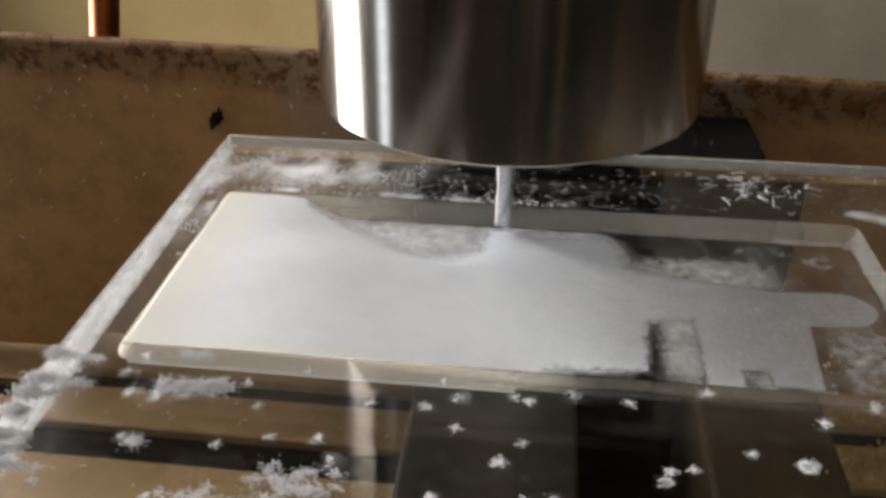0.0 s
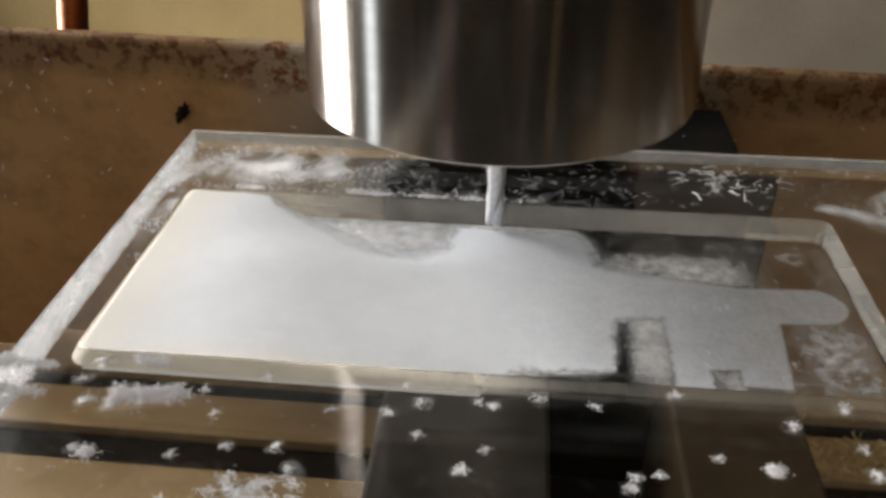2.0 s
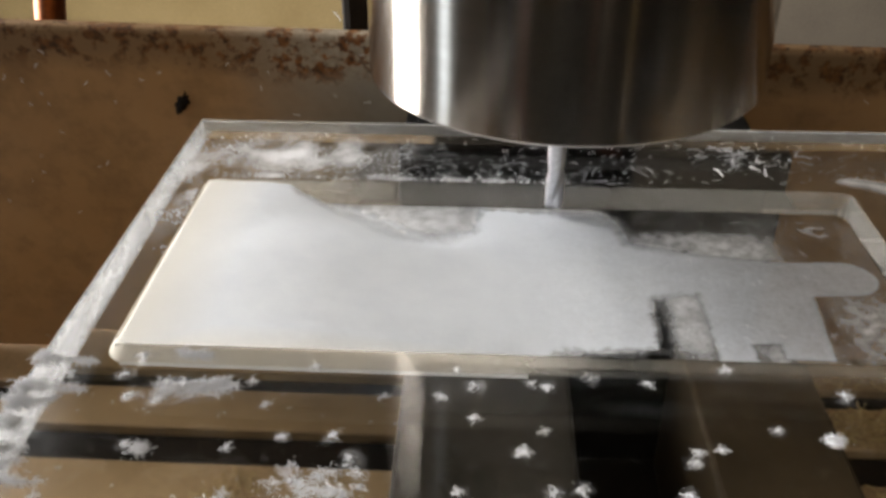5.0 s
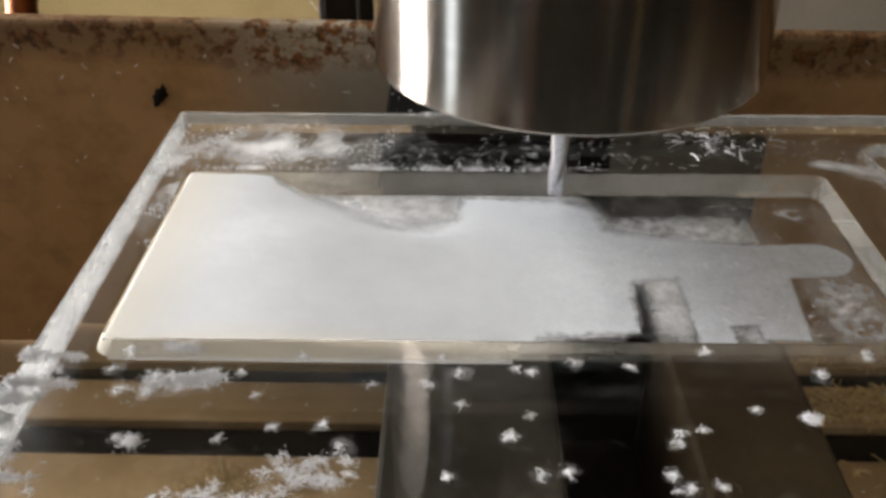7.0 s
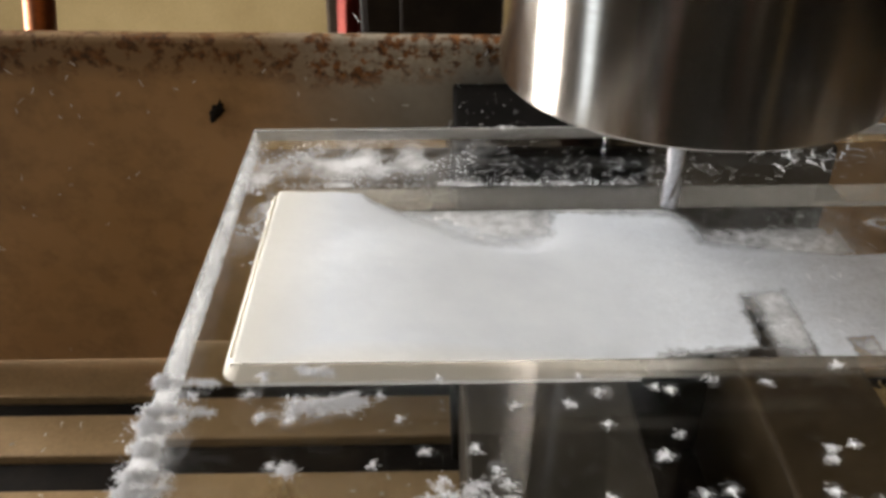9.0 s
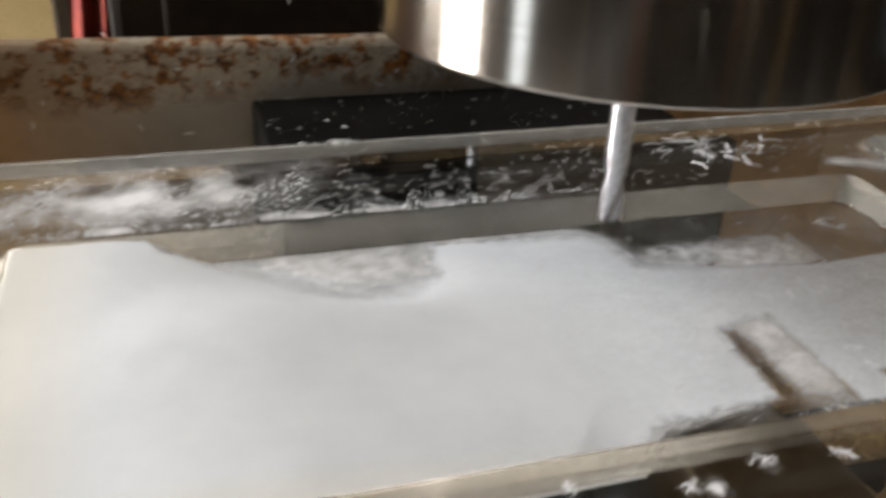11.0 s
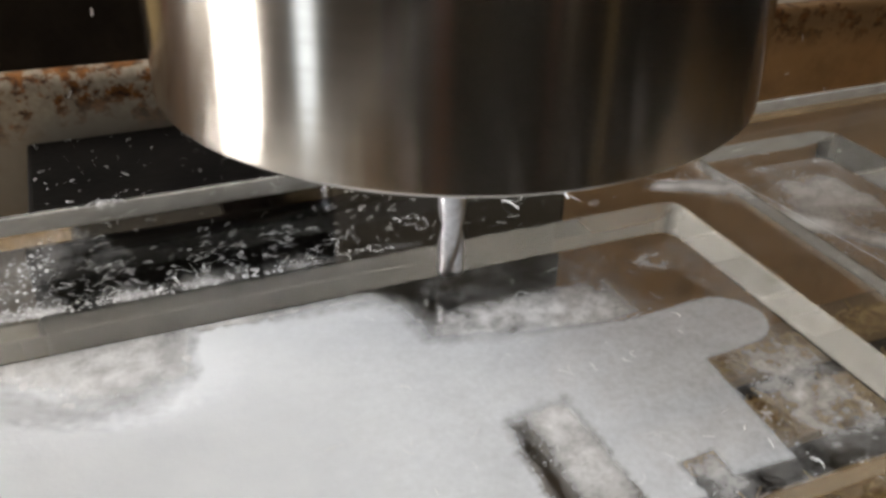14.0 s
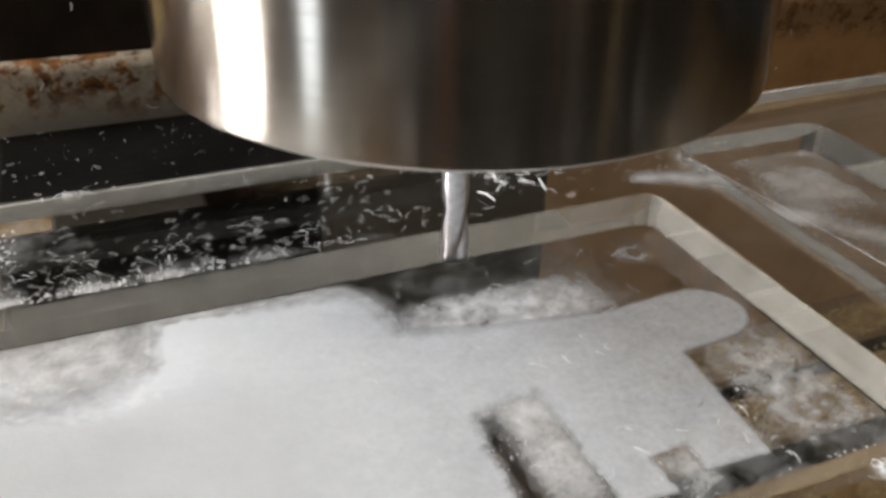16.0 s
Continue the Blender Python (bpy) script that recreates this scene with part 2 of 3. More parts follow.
def extrude_x(profile, x0, x1, bevel=0.0):
    """A solid from a profile of (y, z), drawn along x."""
    bm = bmesh.new()
    a = [bm.verts.new((x0, y, z)) for y, z in profile]
    b = [bm.verts.new((x1, y, z)) for y, z in profile]
    n = len(a)
    bm.faces.new(a)
    bm.faces.new(b[::-1])
    for i in range(n):
        f = bm.faces.new((a[i], b[i], b[(i + 1) % n], a[(i + 1) % n]))
    if bevel:
        long = [e for e in bm.edges if abs(e.verts[0].co.x - e.verts[1].co.x) > 1e-6]
        bmesh.ops.bevel(bm, geom=long, offset=bevel, segments=2, profile=0.5, affect="EDGES")
    return bm


def lathe(profile, steps=96):
    """A turned solid from a profile of (radius, z)."""
    bm = bmesh.new()
    rings = []
    for r, z in profile:
        rings.append([bm.verts.new((r * math.cos(2 * math.pi * i / steps), r * math.sin(2 * math.pi * i / steps), z)) for i in range(steps)])
    for p, q in zip(rings, rings[1:]):
        for i in range(steps):
            bm.faces.new((p[i], p[(i + 1) % steps], q[(i + 1) % steps], q[i]))
    bm.faces.new(rings[0][::-1])
    bm.faces.new(rings[-1])
    return bm


def rounded(x0, y0, x1, y1, r, steps=6):
    """The outline of a rectangle with round corners, anticlockwise."""
    out = []
    for cx, cy, a in ((x1 - r, y0 + r, -90), (x1 - r, y1 - r, 0), (x0 + r, y1 - r, 90), (x0 + r, y0 + r, 180)):
        for i in range(steps + 1):
            w = radians(a + 90 * i / steps)
            out.append((cx + r * math.cos(w), cy + r * math.sin(w)))
    return out


# ---- the room ----
def room():
    def slab(name, b, mat):
        return tagged(part(name, b, mat), "plain room surface, added where unseen", "wall", kind="structure")
    slab("wall_back", box(-1.3, 1.5, -0.9, 0.0, 1.6, 1.4), TAN)
    slab("wall_back", box(0.0, 1.5, -0.9, 1.3, 1.6, 1.4), GREY_WALL)
    # right and front walls: added strips, toned for the bands reflected in the spindle
    for y0, y1, mat in ((-1.5, -0.75, DARK_WALL), (-0.75, -0.60, BROWN_WALL), (-0.60, -0.02, DARK_WALL), (-0.02, 0.40, DARK_WALL), (0.40, 0.85, BROWN_WALL), (0.85, 1.6, GREY_WALL)):
        slab("wall_right", box(1.3, y0, -0.9, 1.4, y1, 1.4), mat)
    for x0, x1, mat in ((-1.3, -0.90, BROWN_WALL), (-0.90, -0.72, RED_WALL), (-0.72, 0.20, BLACK), (0.20, 0.25, RED_WALL), (0.25, 0.34, BLACK), (0.34, 0.42, GREY_WALL), (0.42, 0.55, BROWN_WALL),
                        (0.55, 0.74, DARK_WALL), (0.74, 0.80, BROWN_WALL), (0.80, 0.86, TAN), (0.86, 0.92, BROWN_WALL), (0.92, 1.3, DARK_WALL)):
        slab("wall_front", box(x0, -1.6, -0.9, x1, -1.5, 1.4), mat)
    # the left wall, pierced by a doorway and a window
    for y0, y1, z0, z1 in ((-0.78, -0.43, -0.9, 1.4), (-0.43, -0.248, -0.9, -0.86), (-0.43, -0.248, 1.26, 1.4), (-0.248, 0.108, -0.9, 1.4),
                           (0.108, 0.792, 1.26, 1.4), (0.792, 1.6, -0.9, 1.4)):
        slab("wall_left", box(-1.3, y0, z0, -1.2, y1, z1), PALE if y1 < 0.2 else CREAM)
    # unseen near end of this wall, made pale to lighten the spindle's reflection
    slab("wall_left", box(-1.3, -1.10, -0.9, -1.2, -0.78, 1.4), PALE)
    slab("wall_left", box(-1.3, -1.5, -0.9, -1.2, -1.10, 1.4), GREY_WALL)
    tagged(part("floor", box(-1.3, -1.6, -1.0, 1.3, 1.6, -0.9), DARK_WALL), "dark workshop floor", "floor", kind="structure")
    # out of view, added dark so that little light bounces off it
    tagged(part("ceiling", box(-1.4, -1.6, 1.4, 1.4, 1.6, 1.5), BROWN_WALL), "plain dark brown ceiling, added unseen to cut bounced light", "ceiling", kind="structure")


room()

# ---- the mill's table, back plate and column ----
TABLE_Z = 0.010


def mill_table():
    prof, y = [(-0.13, -0.03)], -0.13
    prof.append((-0.13, TABLE_Z))
    for a, b in ((-0.055, -0.045), (0.010, 0.020), (0.0468, 0.0568), (0.0698, 0.0762)):
        prof += [(a, TABLE_Z), (a, TABLE_Z - 0.018), (b, TABLE_Z - 0.018), (b, TABLE_Z)]
    prof += [(0.125, TABLE_Z), (0.125, -0.03)]
    ob = part("mill_table", extrude_x(prof[::-1], -0.205, 0.30, 0.0006), IRON)
    tagged(ob, "brown oiled cast iron milling table with dark T-slots", "milling table")
    # black blocks fill the slots almost to the top in place of their shade
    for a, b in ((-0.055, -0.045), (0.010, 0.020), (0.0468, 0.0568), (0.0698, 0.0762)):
        part("slot_shade", box(-0.2045, a + 0.0003, TABLE_Z - 0.0178, 0.2995, b - 0.0003, TABLE_Z - 0.0022), SLOT, ob, "black block standing in for the slot's shade")


mill_table()


LEAN = 0.0175


def back_plate():
    prof = [(0.0868, 0.0125), (0.0757, 0.0972), (0.0762, 0.0982), (0.0785, 0.0984), (0.0792, 0.0976), (0.0903, 0.0125)]
    bm = extrude_x(prof, -0.195, 0.26, 0.0003)
    for v in bm.verts:                                        # its foot stays level while the plate leans over by a degree
        if v.co.z < 0.02:
            v.co.z += LEAN * (v.co.x + 0.12)
    ob = part("angle_plate", bm, RUST)
    ob.matrix_world = pose(-0.12, 0, 0.05) @ pose(0, 0, 0, 0, math.degrees(LEAN), 0) @ pose(0.12, 0, -0.05)
    tagged(ob, "upright brown steel plate with rust-pitted upper edge", "steel plate")
    for x in (-0.185, 0.25):
        part("foot", box(x - 0.008, 0.088, TABLE_Z, x + 0.008, 0.12, 0.0128, 0.0005), IRON, ob).matrix_world = ob.matrix_world.inverted()


back_plate()


def column():
    ob = part("machine_column", box(-0.0695, 0.122, -0.03, 0.004, 0.34, 0.60, 0.002), BLACK)
    tagged(ob, "black enamelled milling machine column dusted with swarf", "machine column")
    part("cover_plate", box(-0.060, 0.1195, 0.0, -0.004, 0.1222, 0.55, 0.0008), BLACK, ob)
    tagged(part("base_cabinet", box(-0.20, -0.13, -0.90, 0.30, 0.36, -0.0302, 0.004), BLACK), "black machine base cabinet under the table", "machine base")


column()


def pipe():
    bm = lathe([(0.0050, -0.05), (0.0050, 0.15), (0.0042, 0.152)], 32)
    ob = part("copper_pipe", bm, COPPER, smooth=True)
    ob.matrix_world = pose(-0.1895, 0.2, 0.0, 0, 10, 0)
    tagged(ob, "reddish copper pipe standing behind the plate", "pipe")
    part("pipe_clamp", lathe([(0.0051, 0.00), (0.0072, 0.002), (0.0072, 0.012), (0.0051, 0.014)], 32), COPPER, ob)
    tagged(part("pipe_shelf", box(-0.30, 0.17, -0.055, -0.10, 0.30, -0.045, 0.001), IRON), "small iron shelf carrying the copper pipe", "shelf")


pipe()


# ---- the vise ----
def vise():
    ob = part("machine_vise", box(-0.0495, 0.049, TABLE_Z, 0.016, 0.0748, 0.0805, 0.0008), DARK_STEEL)
    tagged(ob, "dark steel machine vise standing on the milling table", "vise")
    part("fixed_jaw", box(-0.0487, 0.0506, 0.0802, 0.0105, 0.0752, 0.0886, 0.0006), DARK_STEEL, ob)
    part("way", box(-0.0480, -0.11, 0.012, -0.0193, 0.0488, 0.046, 0.0008), BED_STEEL, ob, "grey ground steel way")
    part("way", box(0.0013, -0.11, 0.012, 0.0228, 0.0488, 0.046, 0.0008), BED_BROWN, ob, "brown stained steel way")
    # channel floor coloured black for the shade between the ways
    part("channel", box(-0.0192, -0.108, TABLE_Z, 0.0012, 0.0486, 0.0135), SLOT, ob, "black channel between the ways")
    part("moving_jaw", box(-0.050, -0.125, 0.047, 0.026, -0.095, 0.0805, 0.001), DARK_STEEL, ob)
    part("screw", lathe([(0.005, -0.05), (0.005, 0.05)], 24), SLOT, ob).matrix_world = pose(-0.011, -0.15, 0.060, 90)
    return ob


vise()

# ---- the acrylic plate with its milled pockets ----
TOP, BOTTOM, DEEP = 0.091, 0.081, 0.0872
POCKETS = ((-0.0753, -0.0105, 0.0172, 0.0288, 0.002), (0.0265, -0.030, 0.0480, 0.0390, 0.003))


def ring_mesh(outer, inner, z):
    """The flat ring between two outlines of one point count."""
    v = [(x, y, z) for x, y in outer] + [(x, y, z) for x, y in inner]
    n = len(outer)
    return v, [(i, (i + 1) % n, n + (i + 1) % n, n + i) for i in range(n)]


def wall_sheer(x, y):
    """How much the frosted pocket wall lets through: solid at the left end, sheer along the front, cloudy along the back."""
    if y < -0.006:
        return 0.02 + 0.95 * min(1.0, max(0.0, (x + 0.050) / 0.028))
    if y > 0.0265 and x < 0.015:
        return 0.04 + 0.84 * min(1.0, max(0.0, (x + 0.0753) / 0.028)) - 0.10 * min(1.0, max(0.0, (x + 0.022) / 0.02))
    if x > 0.02:
        return 0.94
    return 0.02 if x < -0.07 else 0.80


def dense(outline, corner=7, pieces=30):
    """The same outline with its straight sides cut into short pieces."""
    out = []
    for i, (a, b) in enumerate(zip(outline, outline[1:] + outline[:1])):
        out.append(a)
        if i % corner == corner - 1:
            out += [(a[0] + (b[0] - a[0]) * k / pieces, a[1] + (b[1] - a[1]) * k / pieces) for k in range(1, pieces)]
    return out


def acrylic_plate():
    x0, x1, y0, y1 = -0.0822, 0.16, -0.12, 0.05
    bm = bmesh.new()
    lower = [bm.verts.new((x, y, BOTTOM)) for x, y in ((x0, y0), (x1, y0), (x1, y1), (x0, y1))]
    upper = [bm.verts.new((x, y, TOP)) for x, y in ((x0, y0), (x1, y0), (x1, y1), (x0, y1))]
    bm.faces.new(lower[::-1])
    for i in range(4):
        bm.faces.new((lower[i], lower[(i + 1) % 4], upper[(i + 1) % 4], upper[i]))
    edges = [bm.edges.get((upper[i], upper[(i + 1) % 4])) for i in range(4)]
    for px0, py0, px1, py1, r in POCKETS:
        out = rounded(px0, py0, px1, py1, r)
        rim = [bm.verts.new((x, y, TOP)) for x, y in out]
        low = [bm.verts.new((x, y, DEEP)) for x, y in out]
        n = len(out)
        for i in range(n):
            edges.append(bm.edges.new((rim[i], rim[(i + 1) % n])))
            bm.faces.new((rim[i], rim[(i + 1) % n], low[(i + 1) % n], low[i]))
        bm.faces.new(low)
    bmesh.ops.triangle_fill(bm, use_beauty=True, use_dissolve=False, edges=edges)
    ob = part("acrylic_plate", bm, ACRYLIC)
    ob.visible_shadow = False
    tagged(ob, "clear acrylic plate with milled pockets lying on the vise", "acrylic plate")
    for px0, py0, px1, py1, r in POCKETS:
        v, f = [], []
        out = dense(rounded(px0 - 0.0002, py0 - 0.0002, px1 + 0.0002, py1 + 0.0002, r))
        back = dense(rounded(px0 - 0.0010, py0 - 0.0010, px1 + 0.0010, py1 + 0.0010, r))
        n = len(out)
        step = dense(rounded(px0 - 0.0005, py0 - 0.0005, px1 + 0.0005, py1 + 0.0005, r))
        levels = ((out, TOP - 0.0001), (out, TOP - 0.0017), (step, TOP - 0.00172), (step, TOP - 0.0019), (out, TOP - 0.00192), (out, DEEP + 0.0001), (back, DEEP + 0.0001), (back, DEEP + 0.0006))
        for o, z in levels:
            v += [(x, y, z) for x, y in o]
        for k in range(8):
            f += [(k * n + i, k * n + (i + 1) % n, ((k + 1) % 8) * n + (i + 1) % n, ((k + 1) % 8) * n + i) for i in range(n)]
        wall = part("pocket_wall", (v, f), FROST, ob, "frosted cream milled pocket wall")
        at = wall.data.attributes.new("thin", "FLOAT", "POINT")
        at.data.foreach_set("value", np.array([wall_sheer(p[0], p[1]) for p in v], np.float32))
    # sawn faces of the plate
    part("sawn_edge", box(x0 + 0.0002, y1 - 0.0006, TOP - 0.0052, x1 - 0.0002, y1 - 0.0002, TOP - 0.0003), SAWN, ob, "hazy sawn edge")
    part("sawn_edge", box(x0 + 0.0002, y0 + 0.0002, BOTTOM + 0.0003, x0 + 0.0006, y1 - 0.0008, TOP - 0.0003), HAZE, ob, "hazy sawn edge")
    return ob


acrylic_plate()


# ---- spindle and cutter ----
def spindle():
    ob = new("mill_spindle")
    tagged(ob, "bright turned steel milling spindle nose holding a small cutter", "spindle")
    R, B = 0.0254, 0.1098
    part("nose", lathe([(0.004, B + 0.002), (R - 0.004, B + 0.002), (R - 0.0035, B), (R - 0.0004, B), (R - 0.0003, B), (R, B + 0.0003), (R, B + 0.0004), (R, 0.2598), (R, 0.26), (R + 0.012, 0.262), (R + 0.012, 0.40)], 160),
         STEEL, ob, "bright turned steel sleeve", smooth=False)
    part("collet", lathe([(0.0016, B - 0.0010), (0.006, B - 0.0010), (0.008, B + 0.0019)], 48), DARK_STEEL, ob)
    # two-fluted end mill
    steps, bm, rings = 40, bmesh.new(), []
    prof = []
    for i in range(28):
        a = 2 * math.pi * i / 28
        r = 0.00130 * (1 - 0.34 * max(0.0, math.sin(2 * a)) ** 1.5)
        prof.append((r, a))
    for k in range(steps + 1):
        z = 0.0888 + (0.1095 - 0.0888) * k / steps
        w = max(0.0, min(1.0, (0.0960 - z) / 0.002))
        rings.append([bm.verts.new(((r * w + 0.00130 * (1 - w)) * math.cos(a + 300 * (z - 0.0874)), (r * w + 0.00130 * (1 - w)) * math.sin(a + 300 * (z - 0.0874)), z)) for r, a in prof])
    for p, q in zip(rings, rings[1:]):
        for i in range(28):
            bm.faces.new((p[i], p[(i + 1) % 28], q[(i + 1) % 28], q[i]))
    bm.faces.new(rings[0][::-1])
    bm.faces.new(rings[-1])
    cutter = part("cutter", bm, CARBIDE, ob, "small bright two-fluted end mill", smooth=True)
    return ob, cutter


SPINDLE, CUTTER = spindle()
for p in bpy.data.objects["nose"].data.polygons:
    p.use_smooth = abs(p.normal.z) < 0.05

# ---- chips ----
rng = np.random.default_rng(5)


def inside(px, py, poly):
    """Signed distance to a polygon, positive inside, for arrays of points."""
    d = np.full(px.shape, 1e9)
    odd = np.zeros(px.shape, bool)
    for (ax, ay), (bx, by) in zip(poly, poly[1:] + poly[:1]):
        ex, ey = bx - ax, by - ay
        u = np.clip(((px - ax) * ex + (py - ay) * ey) / (ex * ex + ey * ey), 0, 1)
        d = np.minimum(d, np.hypot(px - ax - u * ex, py - ay - u * ey))
        if ay != by:
            odd ^= ((ay > py) != (by > py)) & (px < ax + (py - ay) * ex / ey)
    return np.where(odd, d, -d)


def field(px, py, scale, octaves=4, seed=0.0):
    return np.array([noise.fractal(Vector((a * scale, b * scale, seed)), 0.8, 2.0, octaves) for a, b in zip(px.ravel(), py.ravel())]).reshape(px.shape)


# plan of the packed white swarf in the pocket
PACK = [(-0.084, -0.0092), (-0.084, -0.0190), (-0.040, -0.0170), (-0.031, -0.0112), (-0.0265, -0.0052), (-0.0145, -0.0040), (-0.0138, 0.0060), (-0.0078, 0.0074), (-0.0078, -0.0062),
        (-0.0034, -0.0065), (-0.0034, -0.0028), (-0.0001, -0.0024), (-0.0001, -0.0052), (0.0054, -0.0055), (0.0066, 0.0074), *[(0.0119 + 0.0041 * math.cos(w), 0.0118 + 0.0040 * math.sin(w)) for w in (-1.4, -1.05, -0.7, -0.35, 0.0, 0.35, 0.7, 1.05, 1.4)],
        (0.0030, 0.0152), (-0.007, 0.0168), (-0.0152, 0.0190), (-0.0160, 0.0240), (-0.0185, 0.0268), (-0.0352, 0.0276), (-0.0362, 0.0212), (-0.041, 0.0190), (-0.045, 0.0196), (-0.050, 0.0240), (-0.058, 0.0284), (-0.062, 0.034), (-0.084, 0.034)]


def packed_swarf():
    s = 0.00035
    xs, ys = np.arange(-0.0752, 0.0172, s), np.arange(-0.0104, 0.0287, s)
    gx, gy = np.meshgrid(xs, ys, indexing="ij")
    d = inside(gx, gy, PACK)
    n1, n2, n3 = field(gx, gy, 90, 4), field(gx, gy, 330, 3, 3.0), field(gx, gy, 1300, 2, 7.0)
    fluffy = np.clip((0.002 - gx) / 0.02, 0, 1)          # loose at the left, pressed flat at the right
    d = d + 0.0005 * n2 * (0.10 + fluffy) + 0.0003 * n3 * (0.15 + fluffy)
    rise = np.clip(d / 0.0045, 0, 1) ** 0.8
    slope = np.clip((-0.022 - gx) / 0.040, 0, 1)
    left = np.clip((-0.042 - gx) / 0.026, 0, 1)
    back = np.clip((0.0225 - gy) / 0.011, 0, 1)
    back = back * back * (3 - 2 * back)
    back = back + (1 - back) * left * left * (3 - 2 * left)
    mound = 0.0033 * slope * slope * (3 - 2 * slope) * (0.03 + 0.97 * back) * (1 + 0.03 * n1)
    mound += np.exp(-((gx + 0.060) / 0.012) ** 2 - ((gy - 0.009) / 0.011) ** 2) * 0.0006
    h = rise * (0.00004 + fluffy * (0.0001 + 0.00004 * n1) + mound) + rise * fluffy * (0.000018 * n2 + 0.00001 * n3) + 0.000006 * n3 * rise
    h = np.clip(h, 0.00002, 0.0044)
    soft = 0.0007 + 0.0016 * np.exp(-((gx + 0.0115) / 0.005) ** 2 - ((gy - 0.006) / 0.004) ** 2) + 0.0075 * np.clip((-0.0340 - gx) / 0.006, 0, 1) * np.clip((gy - 0.010) / 0.006, 0, 1)
    soft += 0.0026 * np.clip((gy - 0.0150) / 0.002, 0, 1) * np.clip((0.003 - gx) / 0.003, 0, 1) * np.clip((gx + 0.0300) / 0.004, 0, 1)
    soft += 0.0008 * np.clip((-0.002 - gy) / 0.003, 0, 1) * np.clip((-0.012 - gx) / 0.004, 0, 1)
    solid = np.clip(0.5 + d / soft, 0, 1)
    solid = solid * solid * (3 - 2 * solid)
    # sheerer to the right, putting the light's falloff into the layer
    flat = 0.45 * np.clip((gx + 0.034) / 0.040, 0, 1)
    flat = np.maximum(flat, 0.10 * np.clip((-0.001 - gy) / 0.007, 0, 1) * np.clip((gx + 0.060) / 0.022, 0, 1))
    sheer = 1 - solid * (1 - flat)
    keep = solid > 0.01
    idx, v, f, sheers = -np.ones(gx.shape, int), [], [], []
    corner = np.zeros(gx.shape, bool)
    cell = keep[:-1, :-1] & keep[1:, :-1] & keep[:-1, 1:] & keep[1:, 1:]
    for a, b in ((0, 0), (1, 0), (0, 1), (1, 1)):
        corner[a:gx.shape[0] - 1 + a, b:gx.shape[1] - 1 + b] |= cell
    for i, j in zip(*np.nonzero(corner)):
        idx[i, j] = len(v)
        sheers.append(sheer[i, j])
        v.append((float(gx[i, j]), float(gy[i, j]), float(DEEP + 0.0002 + h[i, j])))
    for i, j in zip(*np.nonzero(cell)):
        f.append((int(idx[i, j]), int(idx[i + 1, j]), int(idx[i + 1, j + 1]), int(idx[i, j + 1])))
    # its side goes down into the deeper cut
    count = {}
    for q in f:
        for a, b in zip(q, q[1:] + q[:1]):
            count[(min(a, b), max(a, b))] = count.get((min(a, b), max(a, b)), 0) + 1
    low = {}
    for (a, b), c in count.items():
        if c == 1 and min(v[a][0] + 0.0655, v[a][1] + 0.0085) < 0 and v[a][0] < -0.03:
            for k in (a, b):
                if k not in low:
                    low[k] = len(v)
                    v.append((v[k][0], v[k][1], BOTTOM + 0.0035))
            f.append((a, b, low[b], low[a]))
    ob = part("packed_swarf", (v, f), PACKED, smooth=True)
    at = ob.data.attributes.new("thin", "FLOAT", "POINT")
    at.data.foreach_set("value", np.array([float(e) for e in sheers] + [0.0] * (len(v) - len(sheers)), np.float32))
    # painted-in glow, strongest at the left and front walls
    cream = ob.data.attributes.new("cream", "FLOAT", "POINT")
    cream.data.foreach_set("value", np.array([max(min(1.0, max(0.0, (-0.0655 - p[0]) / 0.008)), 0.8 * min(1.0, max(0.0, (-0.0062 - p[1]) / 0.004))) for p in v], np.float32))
    tagged(ob, "soft white acrylic swarf filling the milled pocket", "swarf", kind="stuff")
    return gx, gy, d, h


packed_swarf()


def curls(places, length, width, lift=0.0003, bend=1.5):
    """Thin three-sided shavings at (x, y, z), each bent into an arc."""
    v, f = [], []
    for x, y, z in places:
        ln, w, a = length * rng.uniform(0.4, 1.4), width * rng.uniform(0.6, 1.3), rng.uniform(0, 2 * math.pi)
        k, up, b = rng.normal(0, bend), rng.uniform(-0.25, 0.5), len(v)
        px, py, pz = x, y, z + w * 0.5 + lift * rng.random()
        for i in range(5):
            c, s = math.cos(a), math.sin(a)
            for ox, oz in ((-0.5, 0), (0.5, 0), (0, 0.8)):
                v.append((px - s * ox * w, py + c * ox * w, pz + oz * w))
            px, py, pz = px + c * ln / 4, py + s * ln / 4, max(z + w * 0.2, pz + up * ln / 4)
            a, up = a + k / 4, up - 0.2
        for i in range(4):
            for j in range(3):
                p, q = b + i * 3 + j, b + i * 3 + (j + 1) % 3
                f.append((p, q, q + 3, p + 3))
        f += [(b, b + 2, b + 1), (b + 12, b + 13, b + 14)]
    return v, f


